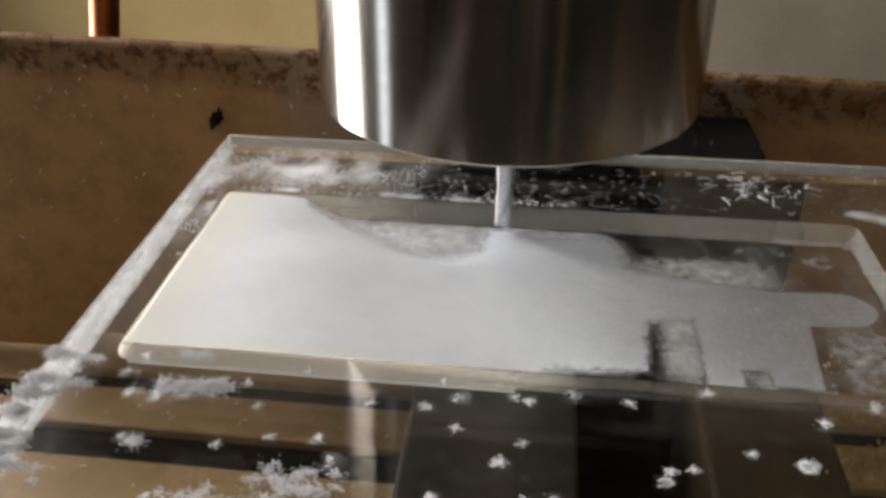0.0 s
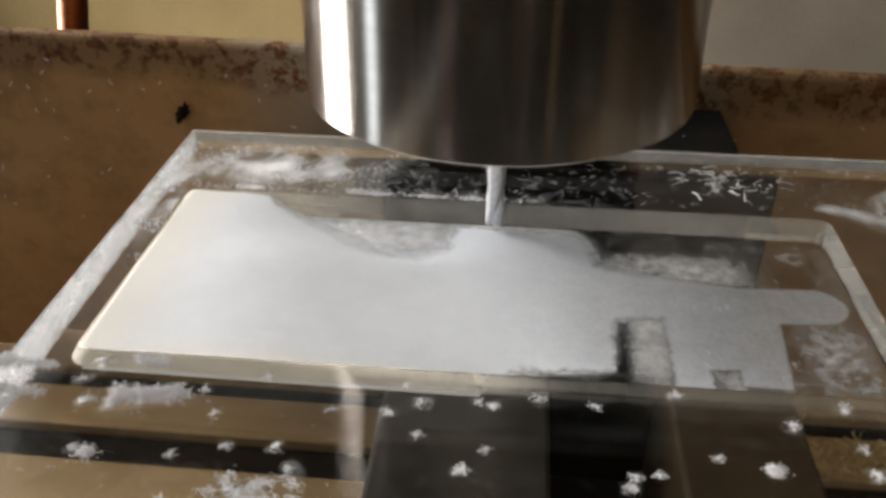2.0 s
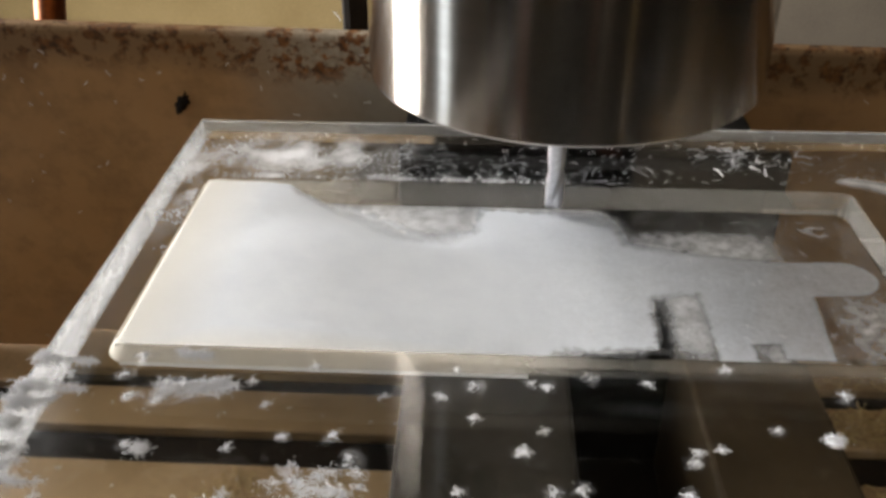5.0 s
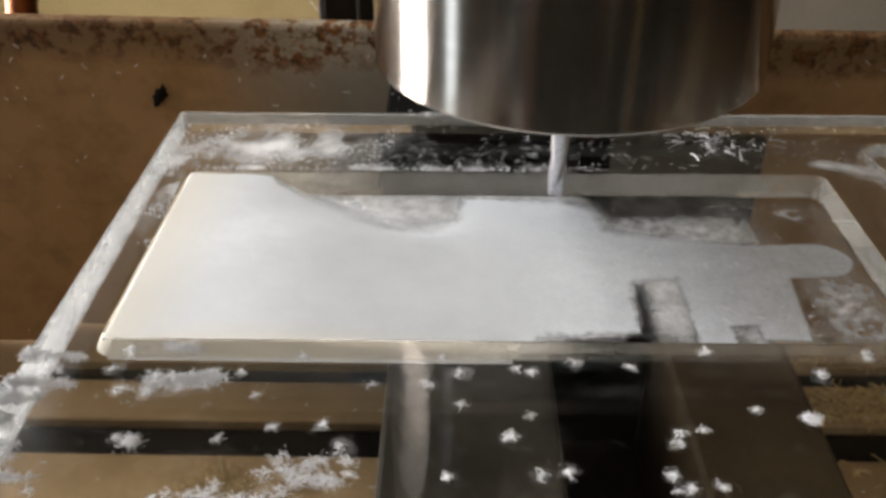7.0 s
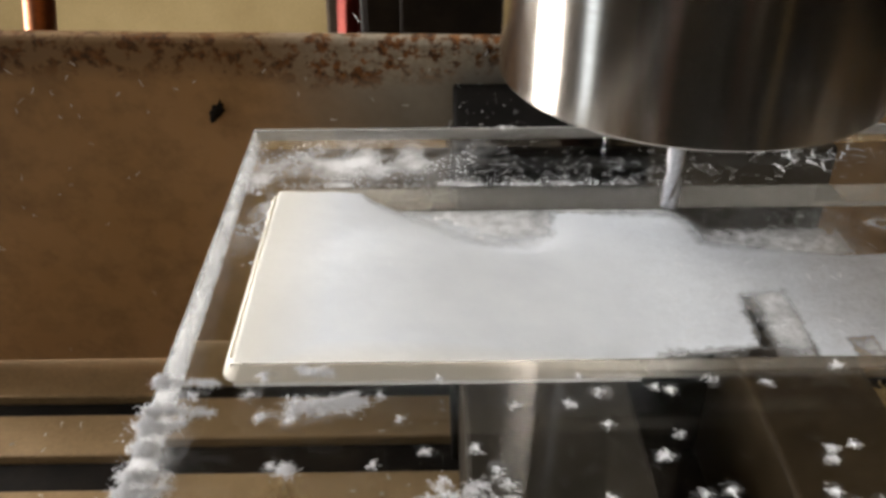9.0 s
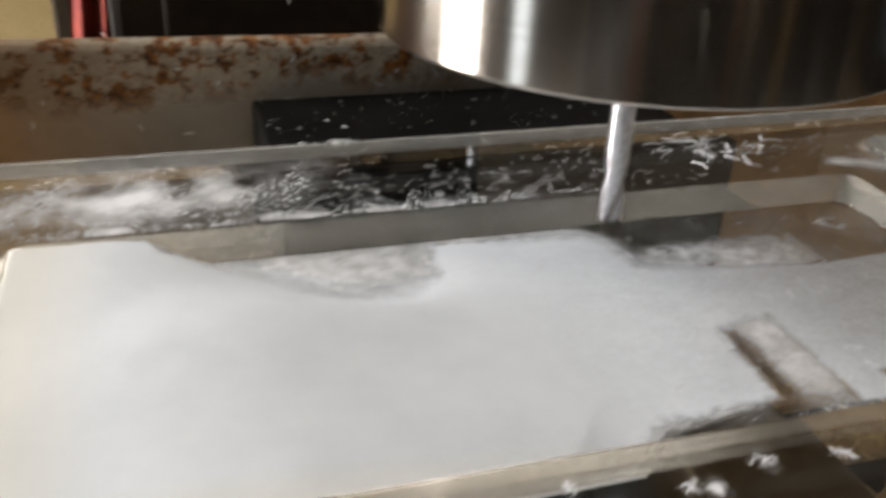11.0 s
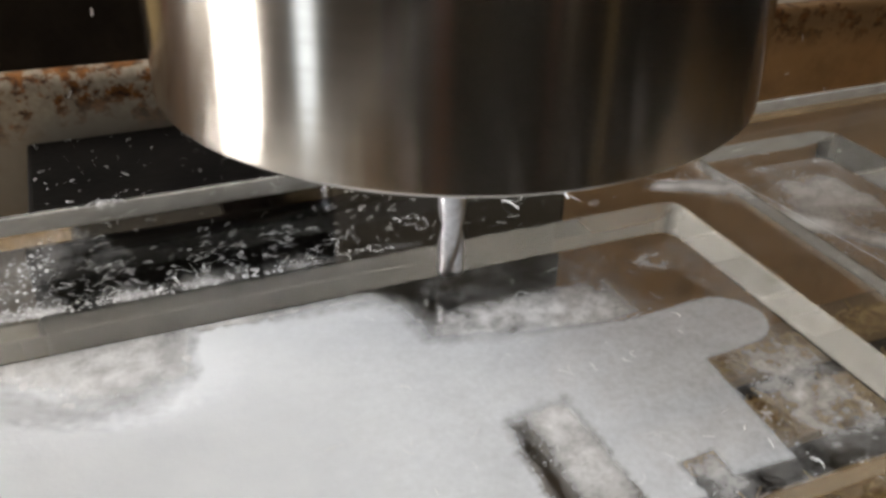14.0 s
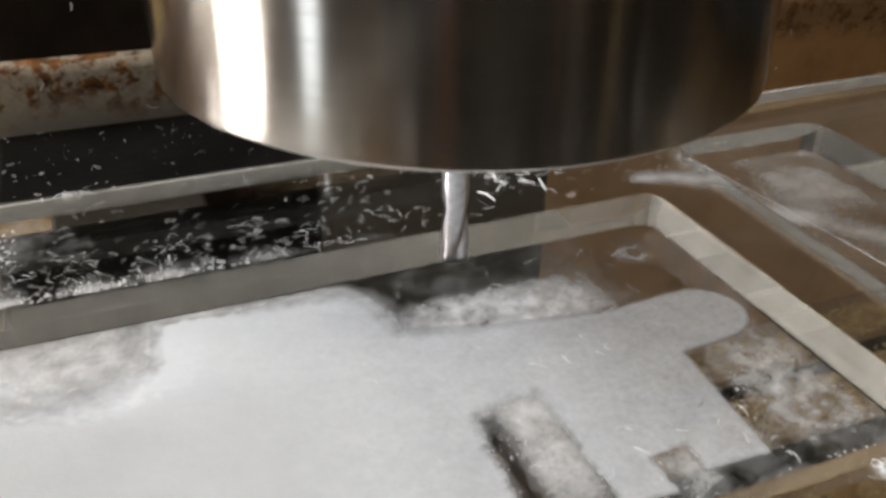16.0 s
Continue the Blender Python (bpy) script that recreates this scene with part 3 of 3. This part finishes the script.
def grains(places, size):
    """Small irregular crumbs."""
    v, f = [], []
    for x, y, z in places:
        b, r = len(v), size * rng.uniform(0.5, 1.5)
        pts = ((1, 0, 0.3), (-0.5, 0.87, 0.3), (-0.5, -0.87, 0.3), (0, 0, 1.0), (0, 0, 0))
        t = rng.uniform(0, 6.28)
        for a, c, e in pts:
            g = r * rng.uniform(0.7, 1.3)
            v.append((x + g * (a * math.cos(t) - c * math.sin(t)), y + g * (a * math.sin(t) + c * math.cos(t)), z + r * e))
        f += [(b, b + 1, b + 3), (b + 1, b + 2, b + 3), (b + 2, b, b + 3), (b + 1, b, b + 4), (b + 2, b + 1, b + 4), (b, b + 2, b + 4)]
    return v, f


def join(*meshes):
    v, f = [], []
    for a, b in meshes:
        k = len(v)
        v += a
        f += [tuple(i + k for i in q) for q in b]
    return v, f


def spread(n, x0, x1, y0, y1, z, weight=None):
    out = []
    while len(out) < n:
        x, y = rng.uniform(x0, x1), rng.uniform(y0, y1)
        if weight is None or rng.random() < weight(x, y):
            out.append((x, y, z))
    return out


def bumpy(scale, seed, cut=0.0, gain=2.0):
    return lambda x, y: max(0.0, min(1.0, gain * (noise.fractal(Vector((x * scale, y * scale, seed)), 0.8, 2.0, 3) - cut)))


def make_dust():
    """Thin white dust: opaque where thick, breaking into specks where thin."""
    m, t, p = material("white_dust")
    p.inputs["Base Color"].default_value = (0.86, 0.87, 0.88, 1)
    p.inputs["Roughness"].default_value = 0.8
    at = t.nodes.new("ShaderNodeAttribute")
    at.attribute_name = "cover"
    n1, n2 = noise_tex(t, 420, 5, 0.7), noise_tex(t, 2400, 3, 0.7)
    add = t.nodes.new("ShaderNodeMath")
    add.operation = "ADD"
    t.links.new(n1.outputs[0], add.inputs[0])
    t.links.new(n2.outputs[0], add.inputs[1])
    calm = t.nodes.new("ShaderNodeMath")
    calm.operation = "MULTIPLY_ADD"
    t.links.new(add.outputs[0], calm.inputs[0])
    calm.inputs[1].default_value, calm.inputs[2].default_value = 0.5, 0.5
    k = t.nodes.new("ShaderNodeMath")
    k.operation = "MULTIPLY_ADD"
    t.links.new(at.outputs["Fac"], k.inputs[0])
    k.inputs[1].default_value = 1.25
    t.links.new(calm.outputs[0], k.inputs[2])
    r = node(t, "ShaderNodeMapRange")
    r.inputs["From Min"].default_value, r.inputs["From Max"].default_value = 1.0, 2.0
    t.links.new(k.outputs[0], r.inputs[0])
    t.links.new(r.outputs[0], p.inputs["Alpha"])
    return m


DUST = make_dust()


def dust(name, x0, x1, y0, y1, z, step, cover, label):
    xs, ys = np.arange(x0, x1, step), np.arange(y0, y1, step)
    gx, gy = np.meshgrid(xs, ys, indexing="ij")
    c = np.clip(cover(gx, gy), 0, 1)
    n1 = field(gx, gy, 700, 2, 2.0)
    n, m = gx.shape
    v = [(float(a), float(b), float(z + 0.00008 + 0.00005 * e + 0.00005 * q)) for a, b, e, q in zip(gx.ravel(), gy.ravel(), n1.ravel(), c.ravel())]
    f = [(i * m + j, (i + 1) * m + j, (i + 1) * m + j + 1, i * m + j + 1) for i in range(n - 1) for j in range(m - 1) if c[i:i + 2, j:j + 2].max() > 0.02]
    ob = part(name, (v, f), DUST, smooth=True)
    at = ob.data.attributes.new("cover", "FLOAT", "POINT")
    at.data.foreach_set("value", c.ravel().astype(np.float32))
    return tagged(ob, label, "dust", kind="stuff")


FRONT_CLOTS = [(float(rng.uniform(-0.080, 0.05)), float(rng.uniform(-0.055, -0.013)), float(rng.uniform(0.00025, 0.0007))) for _ in range(120)]
FRONT_CLOTS += [(-0.0665, -0.0178, 0.0011), (-0.0645, -0.0185, 0.0010), (-0.0675, -0.0195, 0.0009), (-0.047, -0.027, 0.0009), (0.008, -0.0125, 0.0008), (-0.009, -0.0122, 0.0008), (-0.071, -0.0128, 0.0010)]
FRONT_CLOTS += [(-0.0672 + 0.0011 * k, -0.0180 + 0.0004 * (k % 2), 0.0008) for k in range(6)] + [(-0.060 + 0.0013 * k, -0.0348 + 0.0006 * (k % 3), 0.0011) for k in range(8)]


def dusts():
    def front_cover(x, y):
        n, fine = field(x, y, 140, 4, 31.0), field(x, y, 800, 3, 17.0)
        c = np.exp(-((x + 0.0817) / 0.0026) ** 2) * (y < -0.015) * (0.5 + 0.8 * n)
        for px, py, k in FRONT_CLOTS:
            c = np.maximum(c, np.exp(-((x - px) / k) ** 2 - ((y - py) / k) ** 2) * (0.33 + 1.2 * fine))
        return c
    dust("front_dust", -0.0820, 0.055, -0.060, -0.0118, TOP, 0.0004, front_cover, "clots and haze of white acrylic dust on the plate's front")

    def floor_cover(x, y):
        d = inside(x, y, PACK)
        n = field(x, y, 150, 4, 5.0)
        soft = 0.0005 + 0.0024 * np.clip((-0.012 - x) / 0.02, 0, 1) + 0.0020 * np.clip((y - 0.019) / 0.004, 0, 1)
        c = np.clip(0.75 + d / soft, 0, 1) * (0.85 + 0.4 * n) * (0.35 + 0.65 * np.clip((-0.010 - x) / 0.012, 0, 1))
        fine = field(x, y, 700, 3, 8.0)

        def patch(cx, cy, sx, sy, amount, rough):
            return np.exp(-((x - cx) / sx) ** 4 - ((y - cy) / sy) ** 4) * (amount + rough * (0.35 * n + 0.7 * fine))
        c = np.maximum(c, patch(-0.0050, 0.0186, 0.0100, 0.0038, 0.58, 0.45))
        c = np.maximum(c, patch(-0.0470, 0.0245, 0.0130, 0.0048, 0.60, 0.28))
        c = np.maximum(c, patch(0.0122, 0.0010, 0.0042, 0.0072, 0.34, 0.5))
        c = np.maximum(c, patch(-0.0098, 0.0020, 0.0024, 0.0080, 0.56, 0.25))
        c = np.maximum(c, patch(-0.0015, -0.0045, 0.0022, 0.0030, 0.25, 0.3))
        c = np.maximum(c, patch(0.0105, 0.0235, 0.0030, 0.0016, 0.22, 0.7))
        c = np.maximum(c, np.exp(-((y + 0.0088) / 0.0012) ** 2) * (x < 0.008) * (0.35 + 0.6 * n))
        c = np.maximum(c, 0.02 + 0.10 * n)
        c = c * np.clip(0.65 - d / 0.0016, 0, 1)
        return c * (1 - 0.85 * np.exp(-((x + 0.0130) / 0.0026) ** 2 - ((y - 0.0245) / 0.0018) ** 2))
    dust("pocket_dust", -0.0751, 0.0170, -0.0103, 0.0286, DEEP + 0.0001, 0.0004, floor_cover, "soft white acrylic dust spread over the pocket floor")

    def top_cover(x, y):
        n = field(x, y, 130, 4, 11.0)
        c = np.exp(-((x + 0.0635) / 0.014) ** 2 - ((y - 0.0375) / 0.0060) ** 2) * (0.42 + 0.7 * n)
        c = np.maximum(c, np.exp(-((x + 0.0785) / 0.0045) ** 2 - ((y - 0.026) / 0.008) ** 2) * (0.35 + 0.8 * n))
        c = np.maximum(c, np.exp(-((y - 0.0296) / 0.0016) ** 2) * np.clip((-0.01 - x) / 0.04, 0, 1) * (0.22 + 0.7 * n))
        for i in range(24):                                   # the smear beside the second pocket
            u = i / 23
            px, py = 0.0180 + 0.0085 * u + 0.002 * u * u, 0.0320 - 0.002 * u - 0.0035 * u * u
            c = np.maximum(c, np.exp(-((x - px) / (0.0016 + 0.0006 * u)) ** 2 - ((y - py) / (0.0009 + 0.0010 * u)) ** 2) * (0.75 + 0.5 * n))
        return c * ((x < 0.0264) | (y > 0.0392)) * (((y > 0.0290) | (x < -0.0755) | (x > 0.0174)))
    dust("plate_dust", -0.0820, 0.06, 0.000, 0.0496, TOP, 0.0005, top_cover, "patches of white acrylic dust on the clear plate")

    def second_cover(x, y):
        n = field(x, y, 110, 4, 21.0)
        c = np.exp(-(((x - 0.0395) / 0.0055) ** 4) - ((y - 0.0285) / 0.0060) ** 4) * (0.46 + 0.4 * n)
        for i in range(24):
            u = i / 23
            c = np.maximum(c, np.exp(-((x - 0.0275 - 0.017 * u) / 0.0022) ** 2 - ((y - 0.0265 + 0.020 * u * u) / 0.0022) ** 2) * (0.75 + 0.5 * n))
        return np.maximum(c, 0.12 + 0.2 * n)
    dust("second_pocket_dust", 0.0267, 0.0479, -0.028, 0.0388, DEEP + 0.0001, 0.0005, second_cover, "white acrylic dust smeared in the second pocket")


dusts()


def heap(name, mesh, label, mat=SNOW):
    return tagged(part(name, mesh, mat), label, "swarf", kind="stuff")


def loose_swarf():
    F, T = DEEP + 0.0001, TOP
    # fringe of crumbs round the packed swarf, and crumbs on the bare pocket floor
    edge = lambda x, y: float(np.exp(-(inside(np.array([x]), np.array([y]), PACK)[0] / 0.0025) ** 2)) * (0.15 + 0.85 * bumpy(160, 4.0, -0.2)(x, y))
    a = grains(spread(520, -0.0745, 0.016, -0.010, 0.0285, F, edge), 0.00009)
    b = grains(spread(300, -0.060, 0.016, 0.010, 0.0265, F, bumpy(170, 9.0, 0.05)), 0.00009)
    c = grains(spread(160, 0.0085, 0.0163, -0.009, 0.009, F, bumpy(200, 2.0, 0.0)), 0.00009)
    e = curls(spread(120, -0.05, 0.008, -0.010, 0.026, F, bumpy(120, 6.0, -0.2)), 0.0013, 0.00006)
    g = grains(spread(70, -0.0155, -0.0085, -0.010, 0.009, F, bumpy(220, 1.0, -0.05)), 0.00009)
    heap("pocket_swarf", join(a, b, c, e, g), "fine white acrylic crumbs and shavings in the pocket")
    # shavings on the plate behind the pocket
    near = lambda x, y: math.exp(-((y - 0.0300) / 0.006) ** 2) * min(1.0, max(0.05, (0.0 - x) / 0.03))
    a = curls(spread(420, -0.0795, 0.018, 0.0296, 0.047, T, near), 0.0011, 0.00004)
    b = grains(spread(500, -0.0795, -0.016, 0.0292, 0.0325, T, lambda x, y: math.exp(-((y - 0.0294) / 0.0010) ** 2) * bumpy(150, 3.0, -0.3)(x, y)), 0.00013)
    c = grains(spread(520, -0.0815, -0.046, 0.0296, 0.046, T, lambda x, y: bumpy(110, 8.0, -0.02, 3)(x, y) * math.exp(-((y - 0.038) / 0.005) ** 2 - ((x + 0.0635) / 0.012) ** 2)), 0.00016)
    e = curls(spread(48, -0.006, 0.014, 0.033, 0.045, T, lambda x, y: math.exp(-((x - 0.004) / 0.006) ** 2 - ((y - 0.039) / 0.004) ** 2)), 0.0021, 0.00016, bend=0.15)
    g = curls(spread(170, -0.045, 0.035, 0.031, 0.0495, T), 0.0010, 0.00005)
    h = grains(spread(400, -0.0818, -0.0755, 0.004, 0.034, T, bumpy(130, 12.0, 0.05, 3)), 0.00016)
    k = curls([(-0.0400 + float(rng.normal(0, 0.0007)), 0.0493 + float(rng.normal(0, 0.0003)), T) for _ in range(24)], 0.0009, 0.00009, lift=0.0004)
    m = grains([(0.0510 + float(rng.normal(0, 0.0006)), 0.0493 + float(rng.normal(0, 0.0002)), T) for _ in range(14)], 0.00010)
    heap("plate_swarf", join(a, b, c, e, g, h, k, m), "white acrylic shavings scattered on the clear plate")
    # smear beside the second pocket
    path = [(0.0185, 0.0325), (0.024, 0.0315), (0.029, 0.0285), (0.033, 0.0235), (0.038, 0.0165), (0.046, 0.008)]
    pts = []
    for _ in range(600):
        u = rng.uniform(0, len(path) - 1.001)
        i = int(u)
        q = u - i
        w = 0.0009 + 0.0007 * u
        pts.append((path[i][0] * (1 - q) + path[i + 1][0] * q + rng.normal(0, w * 0.8), path[i][1] * (1 - q) + path[i + 1][1] * q + rng.normal(0, w), 0))
    pts = [(x, y, DEEP + 0.0001 if (0.0268 < x < 0.0478 and y < 0.0388) else T) for x, y, z in pts]
    oval = spread(300, 0.0285, 0.047, 0.012, 0.037, DEEP + 0.0001, lambda x, y: math.exp(-((x - 0.0385) / 0.005) ** 2 - ((y - 0.029) / 0.006) ** 2))
    heap("smeared_swarf", grains(pts + oval, 0.00009), "smeared white acrylic dust beside the second pocket")
    # clots on the plate's left edge
    side, lumps = [], []
    for i in range(20):
        y = -0.0155 - 0.0024 * i + rng.normal(0, 0.0014)
        run, tilt, wide = rng.uniform(0.003, 0.0080), rng.normal(0, 0.12), rng.uniform(0.0005, 0.0010)
        for _ in range(int(run * 4500)):
            u = rng.random() ** 1.5
            w = wide * (1.1 - 0.8 * u)
            lumps.append((-0.0820 + run * u, y + tilt * run * u + rng.normal(0, 0.5 * w), T, w * rng.uniform(0.5, 0.9)))
            side += [(-0.0820 + run * u + rng.normal(0, w), y + rng.normal(0, w), T) for _ in range(8)]
    for cx, cy, sx, sy in ((-0.0645, -0.0178, 0.0020, 0.0006), (-0.0620, -0.0172, 0.0012, 0.0005), (-0.0655, -0.0122, 0.0009, 0.0004), (-0.0670, -0.0268, 0.0004, 0.0004),
                           (-0.0560, -0.0345, 0.0026, 0.0009), (-0.0500, -0.0305, 0.0016, 0.0009), (-0.0010, -0.0225, 0.0004, 0.0003)):
        n = int(sx * 9000) + 3
        lumps += [(cx + rng.normal(0, sx), cy + rng.normal(0, sy), T, rng.uniform(0.0003, 0.0008)) for _ in range(n)]
        side += [(cx + rng.normal(0, 1.6 * sx), cy + rng.normal(0, 1.6 * sy), T) for _ in range(4 * n)]
    for x, y, k in FRONT_CLOTS:
        lumps.append((x, y, T, 0.40 * k))
        side += [(x + rng.normal(0, k * 0.9), y + rng.normal(0, k * 0.9), T) for _ in range(5)]
    hairs = [(x + rng.normal(0, 0.55 * r), y + rng.normal(0, 0.45 * r), T + abs(rng.normal(0, 0.35 * r))) for x, y, z, r in lumps for _ in range(int(8 + r * 30000))]
    heap("clotted_swarf", join(grains(side, 0.00008), curls(hairs, 0.0008, 0.00007, lift=0.0002, bend=2.5)), "matted clots of white acrylic shavings on the plate's front and edge", FLUFF)
    # on the vise jaw, the table and the back plate
    a = curls(spread(34, -0.048, 0.003, 0.0515, 0.0745, 0.0887), 0.0008, 0.00009)
    b = grains(spread(170, -0.048, 0.003, 0.0515, 0.0745, 0.0887), 0.00008)
    heap("jaw_swarf", join(a, b), "white shavings scattered on the dark vise jaw")
    a = curls(spread(60, -0.16, 0.10, 0.058, 0.069, TABLE_Z) + spread(160, -0.16, 0.10, 0.021, 0.046, TABLE_Z), 0.0015, 0.0002)
    heap("table_swarf", a, "pale shavings scattered on the iron table", SNOW)
    b = curls(spread(260, -0.092, -0.066, 0.030, 0.045, TABLE_Z, bumpy(90, 5.0, 0.0, 3)), 0.0016, 0.00015)
    b = join(b, curls(spread(900, 0.032, 0.17, 0.0575, 0.0690, TABLE_Z) + spread(500, 0.032, 0.17, 0.0208, 0.0462, TABLE_Z) + spread(500, 0.03, 0.17, 0.0765, 0.085, TABLE_Z), 0.0032, 0.0004))
    heap("brass_swarf", b, "golden shavings on the iron table", GOLD)
    pts = []
    for _ in range(150):
        z = 0.0955 - abs(rng.normal(0, 0.028))
        if z > 0.016:
            pts.append((rng.uniform(-0.17, 0.11), 0.0868 - 0.0111 * (z - 0.0125) / 0.0847 - 0.0003, z))
    v, f = [], []
    for x, y, z in pts:
        a, q = curls([(0, 0, 0)], 0.0012, 0.00018, bend=0.8)
        k = len(v)
        v += [(x + p, y - r, z + s) for p, s, r in a]
        f += [tuple(i + k for i in w) for w in q]
    heap("clinging_swarf", (v, f), "pale shavings clinging to the rusty upright plate")


loose_swarf()


def rag_and_post():
    post = part("wooden_post", box(-0.135, 0.612, -0.90, -0.078, 0.65, 0.90, 0.003), BROWN_WALL)
    tagged(post, "brown wooden post standing behind the machine", "post")
    v, f = [], []
    nu, nv = 26, 40
    for side in (0, 1):
        for i in range(nu):
            for j in range(nv):
                u, w = i / (nu - 1), j / (nv - 1)
                fold = 0.006 * math.sin(u * 14 + 2 * w) * (0.3 + w) + 0.004 * noise.noise(Vector((u * 4, w * 5, 0)))
                v.append((-0.122 + 0.034 * u + 0.004 * math.sin(6 * w), 0.598 + fold + 0.002 * side, 0.16 - 0.30 * w - 0.02 * abs(u - 0.5)))
    for side in (0, 1):
        for i in range(nu - 1):
            for j in range(nv - 1):
                a = side * nu * nv + i * nv + j
                f.append((a, a + nv, a + nv + 1, a + 1))
    rag = tagged(part("red_rag", (v, f), RED, smooth=True), "dark red cloth rag hanging from the wooden post", "rag")
    hook = part("hook", lathe([(0.0015, 0), (0.0015, 0.03)], 12), COPPER, rag, "small metal hook")
    hook.matrix_world = pose(-0.105, 0.613, 0.158, 90)


rag_and_post()


def column_swarf():
    v, f = [], []
    for _ in range(46):
        edge = rng.random() < 0.45
        x = -0.0699 + rng.normal(0, 0.0004) if edge else rng.uniform(-0.066, -0.002)
        y = (0.1225 if edge else 0.1193) - 0.0003
        a, q = curls([(0, 0, 0)], 0.0022, 0.00022, bend=1.2)
        z, k = rng.uniform(0.085, 0.16), len(v)
        v += [(x + p, y - r, z + w) for p, w, r in a]
        f += [tuple(i + k for i in w) for w in q]
    heap("column_swarf", (v, f), "pale shavings clinging to the black machine column")


column_swarf()


def long_strands():
    """Long threads of plastic lying on the plate."""
    v, f = [], []
    for (ax, ay), (bx, by), sag in (((0.0258, 0.0345), (0.0290, 0.0020), 0.0006),):
        b, n, w = len(v), 24, 0.000022
        for i in range(n + 1):
            u = i / n
            x, y = ax + (bx - ax) * u + sag * math.sin(3 * u), ay + (by - ay) * u
            v += [(x - w, y, TOP + 0.0001), (x + w, y, TOP + 0.0001), (x, y, TOP + 0.00014)]
        for i in range(n):
            for j in range(3):
                p, q = b + 3 * i + j, b + 3 * i + (j + 1) % 3
                f.append((p, q, q + 3, p + 3))
    heap("plastic_threads", (v, f), "long thin threads of white plastic on the plate")


long_strands()


def dark_spot():
    bm = bmesh.new()
    bmesh.ops.create_icosphere(bm, subdivisions=3, radius=1)
    for v in bm.verts:
        v.co = Vector((v.co.x * 0.0010, v.co.y * 0.0003, v.co.z * 0.0021)) * (1 + 0.9 * noise.noise(v.co * 2.1))
    ob = part("grease_blob", bm, BLACK, smooth=True)
    ob.matrix_world = pose(-0.0950, 0.0773, 0.0822, 0, 25, 0)
    tagged(ob, "black blob of grease on the brown upright plate", "grease")


dark_spot()


# ---- what moves ----
def motions():
    walk(SPINDLE, [(t, pose(-0.0332 + 0.00166 * t, 0.0271, 0)) for t in range(17)])
    walk(CUTTER, [(k / 10, pose(0, 0, 0, 0, 0, -72 * k)) for k in range(161)])


motions()
